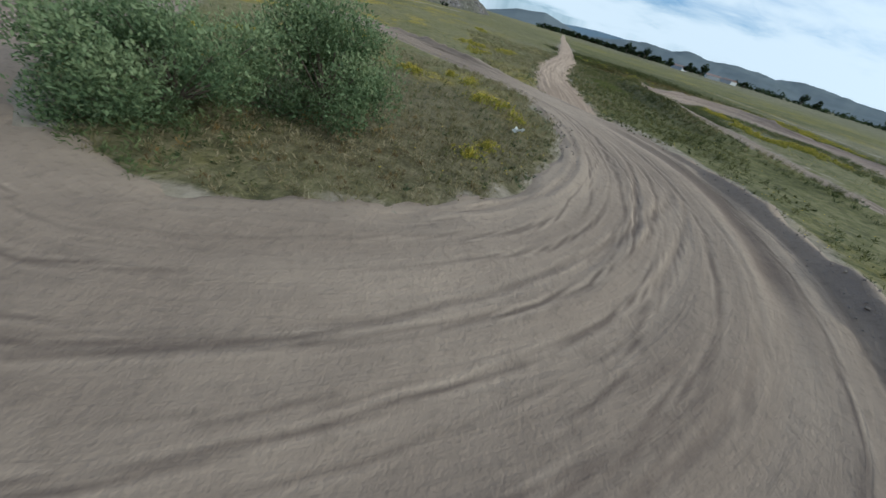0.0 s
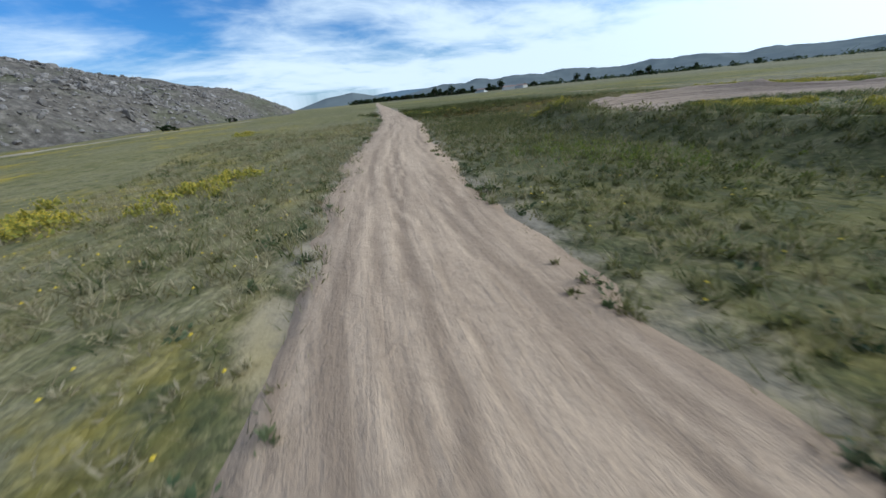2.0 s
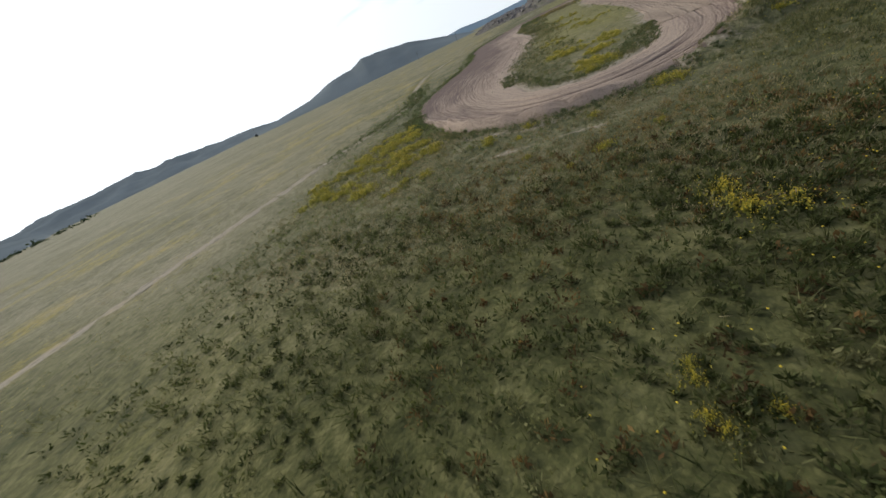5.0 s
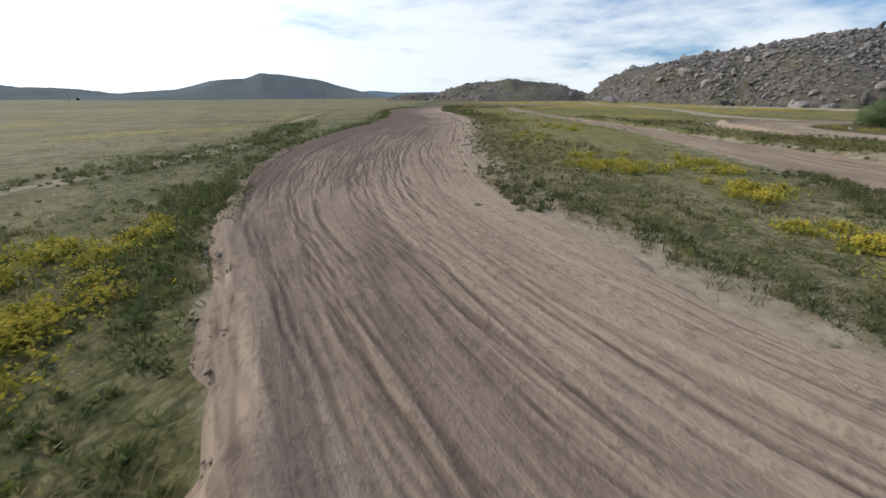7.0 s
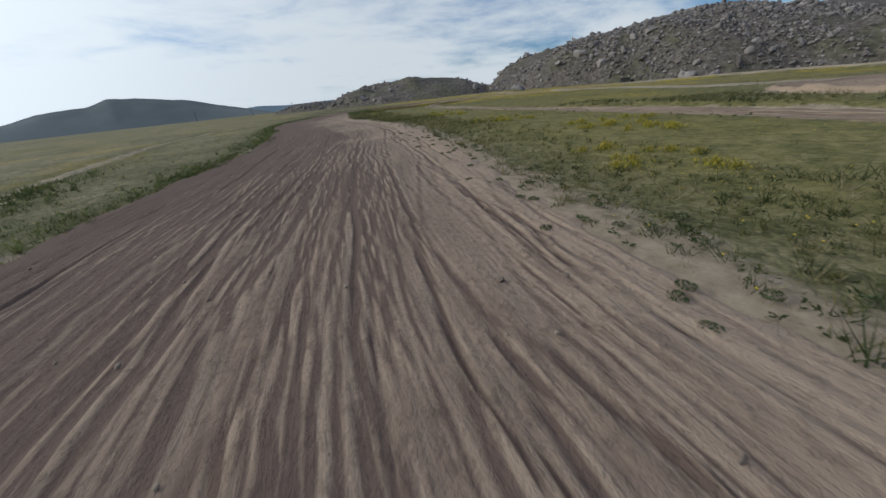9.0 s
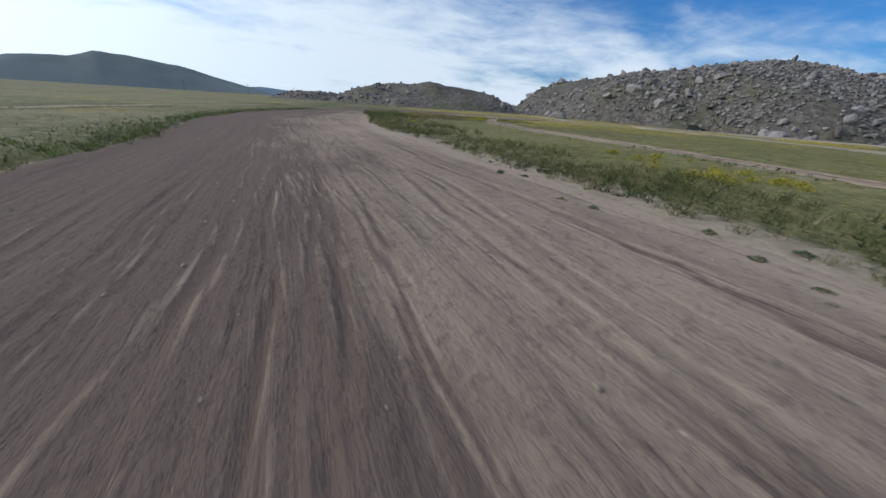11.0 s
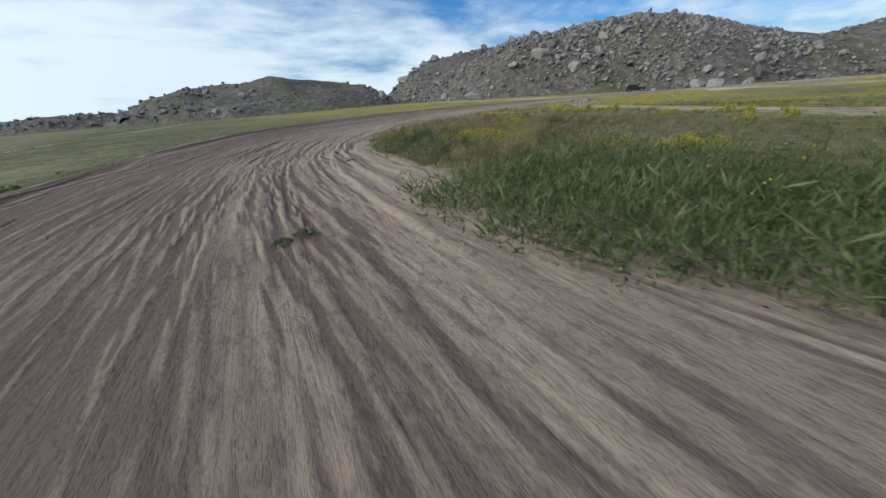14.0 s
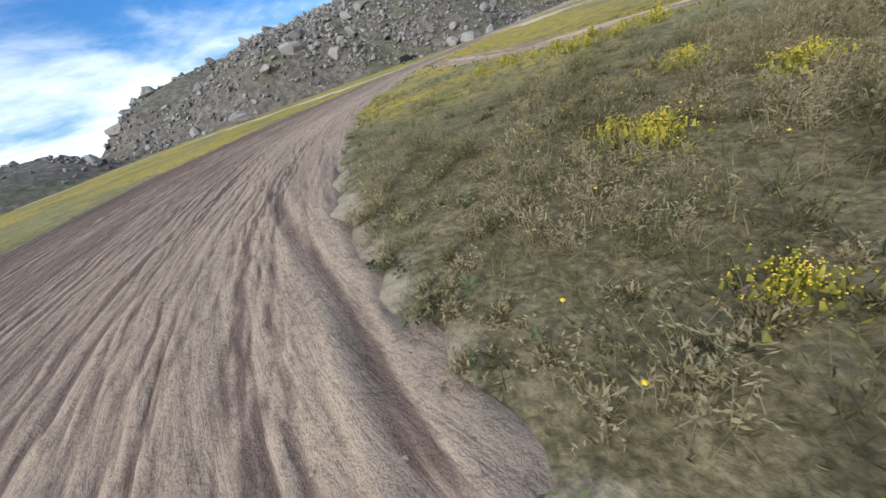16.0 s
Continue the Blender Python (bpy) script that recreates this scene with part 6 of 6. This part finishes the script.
PATCHES = [(-4.7, -4.2, 0.4), (-5.4, -3.3, 0.35), (-5.6, -2.3, 0.3), (-3.0, -2.7, 0.35), (-3.3, -1.7, 0.3), (-2.9, -0.9, 0.25), (-2.4, -1.9, 0.2), (-3.9, -3.8, 0.3), (-9.0, -6.4, 0.5), (-7.5, -8.2, 0.7), (-2.1, -2.5, 0.25), (-13.3, -6.2, 0.5), (-1.6, 2.4, 0.12), (-1.7, 4.4, 0.15),
           (-7.5, -5.2, 1.6), (-6.2, -7.0, 1.8), (-1.5, -6.2, 1.4), (-10.5, -7.4, 1.5), (-4.4, -4.3, 1.6), (-5.8, -3.4, 1.0), (-8.6, -4.4, 0.9), (-9.8, -4.6, 0.7), (-12.0, -5.6, 0.8), (-3.4, -1.1, 0.5), (-2.0, -2.9, 0.6), (-0.6, -8.0, 1.2), (-3.8, -9.2, 1.6), (0.6, -0.4, 0.35), (1.2, -1.8, 0.7), (0.0, -4.5, 0.9),
           (-1.2, 2.5, 0.2), (-0.7, 4.1, 0.25), (-0.5, 6.9, 0.25), (2.3, 8.8, 0.3), (3.7, 7.0, 0.35), (4.1, 6.0, 0.2), (2.2, 4.5, 0.1), (-2.0, 10.0, 0.7), (-7.2, 15.3, 0.9),
           (-20.5, 7.0, 2.2), (-19.5, 10.0, 1.2), (-10.6, 8.4, 1.5), (-12.6, 8.0, 0.8), (-16, 9.0, 1.2), (-36.4, 32.6, 0.1), (-35.6, 32.1, 0.1), (-28.5, 34.5, 0.6), (-30.5, 40.8, 1.2), (-27, 39.5, 1.0), (-19.4, 41.0, 1.0), (-15.0, 31.2, 1.4),
           (-10.8, 28.5, 1.2), (-31.5, 6.2, 1.8), (-38, 10.5, 3.2), (-46.8, 9.0, 2.6), (-86.5, 3.2, 1.0), (-105.9, 4.9, 1.3), (-105.2, 5.6, 1.5), (-106.6, 5.6, 1.0), (-110.2, 8.1, 0.4), (-110.2, 5.6, 0.09), (-109.6, 5.1, 0.07), (-110.25, 4.45, 0.07), (-108.7, 11.0, 0.3), (-27.6, 33.3, 0.4), (-28.2, 32.2, 0.5), (-31.0, 31.9, 0.4), (-32.4, 30.9, 0.3), (-31.2, 31.3, 0.3), (-9.0, 28.0, 0.9), (-11.2, 30.7, 0.6), (15.4, 28.7, 2.0), (-10.2, 31.5, 1.0), (-23.5, 38.1, 0.8), (-100.4, 5.6, 1.1), (-107.4, 9.2, 0.8), (10.8, 13.2, 0.8), (8.6, 11.6, 0.9), (7.6, 9.0, 0.9), (11.2, 7.2, 0.9), (13.5, 12.6, 1.1), (15.5, 10.6, 1.3), (12.4, 9.6, 1.2), (17.5, 12.4, 1.0), (-62, 9.0, 3.0), (-109, 19.5, 3.6), (-101, 15, 2.4)]
made = 0
spread = []
for x, y, rad in PATCHES:
    for _ in range(int(1.6 + (13.0 if (x > -22 and 5 < y < 12 and x < -8) else 10.0 if (x > -14 and y < 1) or (-107 < x < -104 and y < 7) else 6.5 if x < -28 and y < 14 else 4.5) * rad)):
        a, q = rng.uniform(0, 6.3), rad * math.sqrt(rng.uniform(0, 1))
        cx, cy = x + q * math.cos(a) * 1.2, y + q * math.sin(a) * 0.8
        if float(way_gap(np.array([cx]), np.array([cy]))[0]) < (1.0 if x < -5.5 and y < 0 else 0.35):
            continue
        size = (0.6 if x > 0 and y < 9 else 1.0) * float(rng.uniform(0.3, 0.75) if x < -28 and y < 14 else rng.uniform(0.4, 1.0)) * (0.4 if rad < 0.06 else 0.7 if rad < 0.3 else 1.0)
        made += 1
        if not ((-14 < x < 6 and y < 13) or (x < -24 and 26 < y < 36) or (6 <= x < 12 and y > 7)):
            spread.append((cx, cy, size, made))
            continue
        root = flower_clump(cx, cy, size, made, "bright yellow wildflowers in a low green clump")
        for mesh_, nm in zip(CLUMP_MESHES[made % 5], ("blossom", "foliage")):
            ob = tagged(new(nm, mesh_), kind="stuff")
            ob.parent = root
# the farther patches as one cover
cz = surface_z(np.array([q[0] for q in spread]), np.array([q[1] for q in spread]))[0]
for which, mat, nm, label in ((0, M_FLOWER, "flower_heads", "yellow wildflower heads in drifts across the meadow"), (1, M_STALK, "flower_leaves", "green stalks and leaves of the wildflower drifts")):
    vs, fs, ts, n = [], [], [], 0
    for (cx, cy, size, kind), z in zip(spread, cz):
        me = CLUMP_MESHES[kind % 5][which]
        v = np.empty(len(me.vertices) * 3, np.float32)
        me.vertices.foreach_get("co", v)
        f = np.empty(len(me.loops), np.int32)
        me.loops.foreach_get("vertex_index", f)
        vs.append(v.reshape(-1, 3) @ turn_z(kind * 1.3).T * (size, size, (0.35 + 0.45 * size) * (1.25 if cx < -94 else 1.0)) + (cx, cy, z))
        fs.append(f.reshape(len(me.polygons), -1) + n)
        n += len(me.vertices)
        if which:
            t = np.empty(len(me.vertices), np.float32)
            me.attributes["tint"].data.foreach_get("value", t)
            ts.append(t)
    tagged(new(nm, mesh_from(nm, np.vstack(vs), np.vstack(fs), mat, {"tint": np.concatenate(ts)} if which else None, smooth=False)), label, "flowers", kind="stuff")

# single yellow heads spread through the grass
fx, fy = candidates(90000, (-125, 20, -22, 46))
fz, fgap = surface_z(fx, fy)
ok = (fgap > 0.3) & (fgap < 9) & (rng.random(len(fx)) < 0.35 * np.clip(fractal(fx, fy, 5, 98, 3) + 0.1, 0, 1))
fx, fy, fz = fx[ok], fy[ok], fz[ok]
fh = height_map(fx, fy) * rng.uniform(0.8, 1.15, len(fx))
vs = [np.stack([fx + 0.016 * math.cos(j * 1.2566), fy + 0.016 * math.sin(j * 1.2566), fz + fh], 1) for j in range(5)] + [np.stack([fx, fy, fz + fh + 0.015], 1)]
tagged(new("scattered_flowers", mesh_from("scattered_flowers", np.stack(vs, 1).reshape(-1, 3), np.concatenate([np.arange(len(fx))[:, None] * 6 + np.array([[j, (j + 1) % 5, 5]]) for j in range(5)], 0), M_FLOWER, smooth=False)),
       "small yellow flower heads scattered through the grass", "flowers", kind="stuff")

# ---- shrubs ----
SHRUB = "dense green shrub with fine leaves in dry grass"
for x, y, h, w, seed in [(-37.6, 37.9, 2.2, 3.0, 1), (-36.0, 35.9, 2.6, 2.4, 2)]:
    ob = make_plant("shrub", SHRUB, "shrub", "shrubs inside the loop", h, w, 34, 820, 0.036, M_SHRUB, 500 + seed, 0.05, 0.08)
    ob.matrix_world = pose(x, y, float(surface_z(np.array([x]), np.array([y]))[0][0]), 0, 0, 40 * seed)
far_shrub = make_plant("shrub", "dark green shrub at the foot of the rocky hill", "shrub", "shrubs below the hill", 1.5, 3.6, 16, 110, 0.14, M_TREE, 520, 0.06, 0.15)
far_shrub.matrix_world = pose(14.5, 71.5, float(ground_z(14.5, 71.5)), 0, 0, 10)
for i, (x, y) in enumerate([(15.5, 65.6), (36.3, 68.4), (70, 45), (52, 75), (110, 36)]):
    copy_thing(far_shrub, pose(x, y, float(ground_z(x, y)), 0, 0, 50 * i))

# ---- clods and stones on the ways ----
CLODS = []
for i in range(6):
    v, f = rock_shape(2, 980 + i)
    CLODS.append(mesh_from("clod", v, f, material("clod_soil_%s" % "abcdef"[i], plain((0.13 + 0.03 * i, 0.10 + 0.024 * i, 0.08 + 0.018 * i), 0.3, 9), 0.95), smooth=False))


def track_z(x, y):
    return float(plain_z(x, y)) * 0.25 + 0.03


for i, (x, y, s) in enumerate([(-78.6, -3.4, 0.10), (-83.4, -7.5, 0.08), (-38.9, 1.7, 0.07), (-27.0, -0.2, 0.09), (-26.8, 0.5, 0.09), (-24.6, 0.2, 0.07), (-22.3, 0.6, 0.10), (-23.5, 0.9, 0.07)]):
    s *= 0.55
    ob = new("clod", CLODS[i % 3])
    ob.matrix_world = Matrix.LocRotScale((x, y, track_z(x, y) + s * 0.2), Euler((0, 0, i)), (s * 1.4, s, s * 0.7))
    tagged(ob, "dry clod of brown soil lying on the track", "clod", "clods on the track")
vs, fs, n = [], [], 0
cx, cy = candidates(13000, (-132, -3, -11, 24))
cg = way_gap(cx, cy)
keep = (cg < -0.1) & (rng.random(len(cx)) < 0.3)
for x, y in zip(cx[keep], cy[keep]):
    v, f = ROCKS_BIT[n % 14]
    s = float(np.clip(rng.lognormal(-4.2, 0.45), 0.007, 0.026))
    vs.append(v * s + (x, y, track_z(x, y) + 0.3 * s))
    fs.append(f + n)
    n += len(v)
tagged(new("gravel", mesh_from("gravel", np.vstack(vs), np.vstack(fs), CLODS[5].materials[0], smooth=False)), "crumbs and pebbles of brown soil on the track", "gravel", kind="stuff")

# lumps of soil broken out of the banks round the hairpin and the loop
vs, fs, n = [], [], 0
bx, by = candidates(6000, (-13, 0, -5, 10))
dx, dy = candidates(6000, (-45, -26, 22, 32))
cx, cy = np.concatenate([bx, dx]), np.concatenate([by, dy])
cg = way_gap(cx, cy)
east = np.arange(len(cx)) < 6000
rise = np.where(east, turn_rise(cg, cx, cy), loop_rise(cg, cx, cy))
outer = np.where(east, np.hypot((cx + 12) / 1.3, cy - 7) > 4.5, cy < 30)
keep = outer & (np.abs(cg - 0.15) < 0.75) & (rise > 0.03) & (rng.random(len(cx)) < 0.75)
for x, y, g, h in zip(cx[keep], cy[keep], cg[keep], rise[keep]):
    v, f = ROCKS_TINY[n % 14]
    s = float(np.clip(rng.lognormal(-3.8, 0.5), 0.010, 0.06))
    vs.append(v @ turn_z(x * 7).T * s + (x, y, track_z(x, y) + h - 0.45 * max(g, 0) + 0.15 * s))
    fs.append(f + n)
    n += len(v)
tagged(new("bank_clods", mesh_from("bank_clods", np.vstack(vs), np.vstack(fs), CLODS[4].materials[0], smooth=False)), "broken lumps of brown soil on the track's banks", "clods", kind="stuff")


def weed_tuft(kind):
    """A low mat of small leaves on short runners."""
    r = np.random.default_rng(600 + kind)
    n = 130
    a, q = r.uniform(0, 6.3, n), 0.13 * np.sqrt(r.uniform(0, 1, n))
    p = np.stack([q * np.cos(a), q * np.sin(a) * 0.8, 0.01 + r.uniform(0, 0.075, n) * (1 - q / 0.16)], 1)
    d = r.normal(size=(n, 3)) + (0, 0, 0.6)
    d /= np.linalg.norm(d, axis=1)[:, None]
    w = np.cross(d, r.normal(size=(n, 3)))
    w /= np.linalg.norm(w, axis=1)[:, None]
    ln = r.uniform(0.02, 0.05, n)[:, None]
    v = np.stack([p - d * ln * 0.4, p + w * ln * 0.26, p + d * ln * 0.6, p - w * ln * 0.26], 1).reshape(-1, 3)
    return mesh_from("weed", v, np.arange(n * 4).reshape(-1, 4), M_WEED, {"tint": np.repeat(r.uniform(0.2, 0.9, n), 4)}, smooth=False)


WEEDS = [weed_tuft(i) for i in range(4)]
spots = [(-87.4, -6.3), (-85.9, -5.0), (-85.5, -5.4), (-86.2, -6.7), (-85.1, -4.4), (-90, -9.0), (-91.0, -3.2), (-101.2, -2.6), (-101.3, -2.3), (-108.0, 1.1), (-105.9, 0.6), (-105.4, 0.0), (-38.9, 1.2)]
for i in range(120):
    spots.append((float(rng.uniform(-62, -14)), float(rng.uniform(0.9, 3.2))))
for i, (x, y) in enumerate(spots):
    ob = new("weed", WEEDS[i % 4])
    ob.matrix_world = Matrix.LocRotScale((x, y, track_z(x, y) - 0.01), Euler((0, 0, i * 1.7)), (1.1 if i < 13 else 0.9,) * 3)
    tagged(ob, "small green weed growing out of the dirt", "weed", "weeds on the track")

# ---- white scrap lying in the grass ----
bm = bmesh.new()
rows = []
for i in range(11):
    a = radians(-70 + 17 * i)
    w = 0.045 + 0.03 * math.sin(i * 0.9)
    ring = []
    for j in range(4):
        q = (j - 1.5) / 1.5
        ring.append(bm.verts.new(((0.2 + w * q) * math.cos(a), (0.2 + w * q) * math.sin(a), 0.10 + 0.05 * math.sin(i * 1.3 + j) + 0.05 * (1 - q * q))))
    rows.append(ring)
for a, b in zip(rows[:-1], rows[1:]):
    for j in range(3):
        bm.faces.new((a[j], a[j + 1], b[j + 1], b[j]))
bmesh.ops.solidify(bm, geom=bm.faces[:], thickness=0.012)
me = bpy.data.meshes.new("scrap")
bm.to_mesh(me)
bm.free()
me.materials.append(M_SCRAP)
ob = new("plastic_scrap", me)
ob.matrix_world = pose(-33.9, 31.0, float(surface_z(np.array([-33.9]), np.array([31.0]))[0][0]) + 0.02, 0, 0, 30)
tagged(ob, "curled white piece of plastic scrap lying in the grass", "scrap")
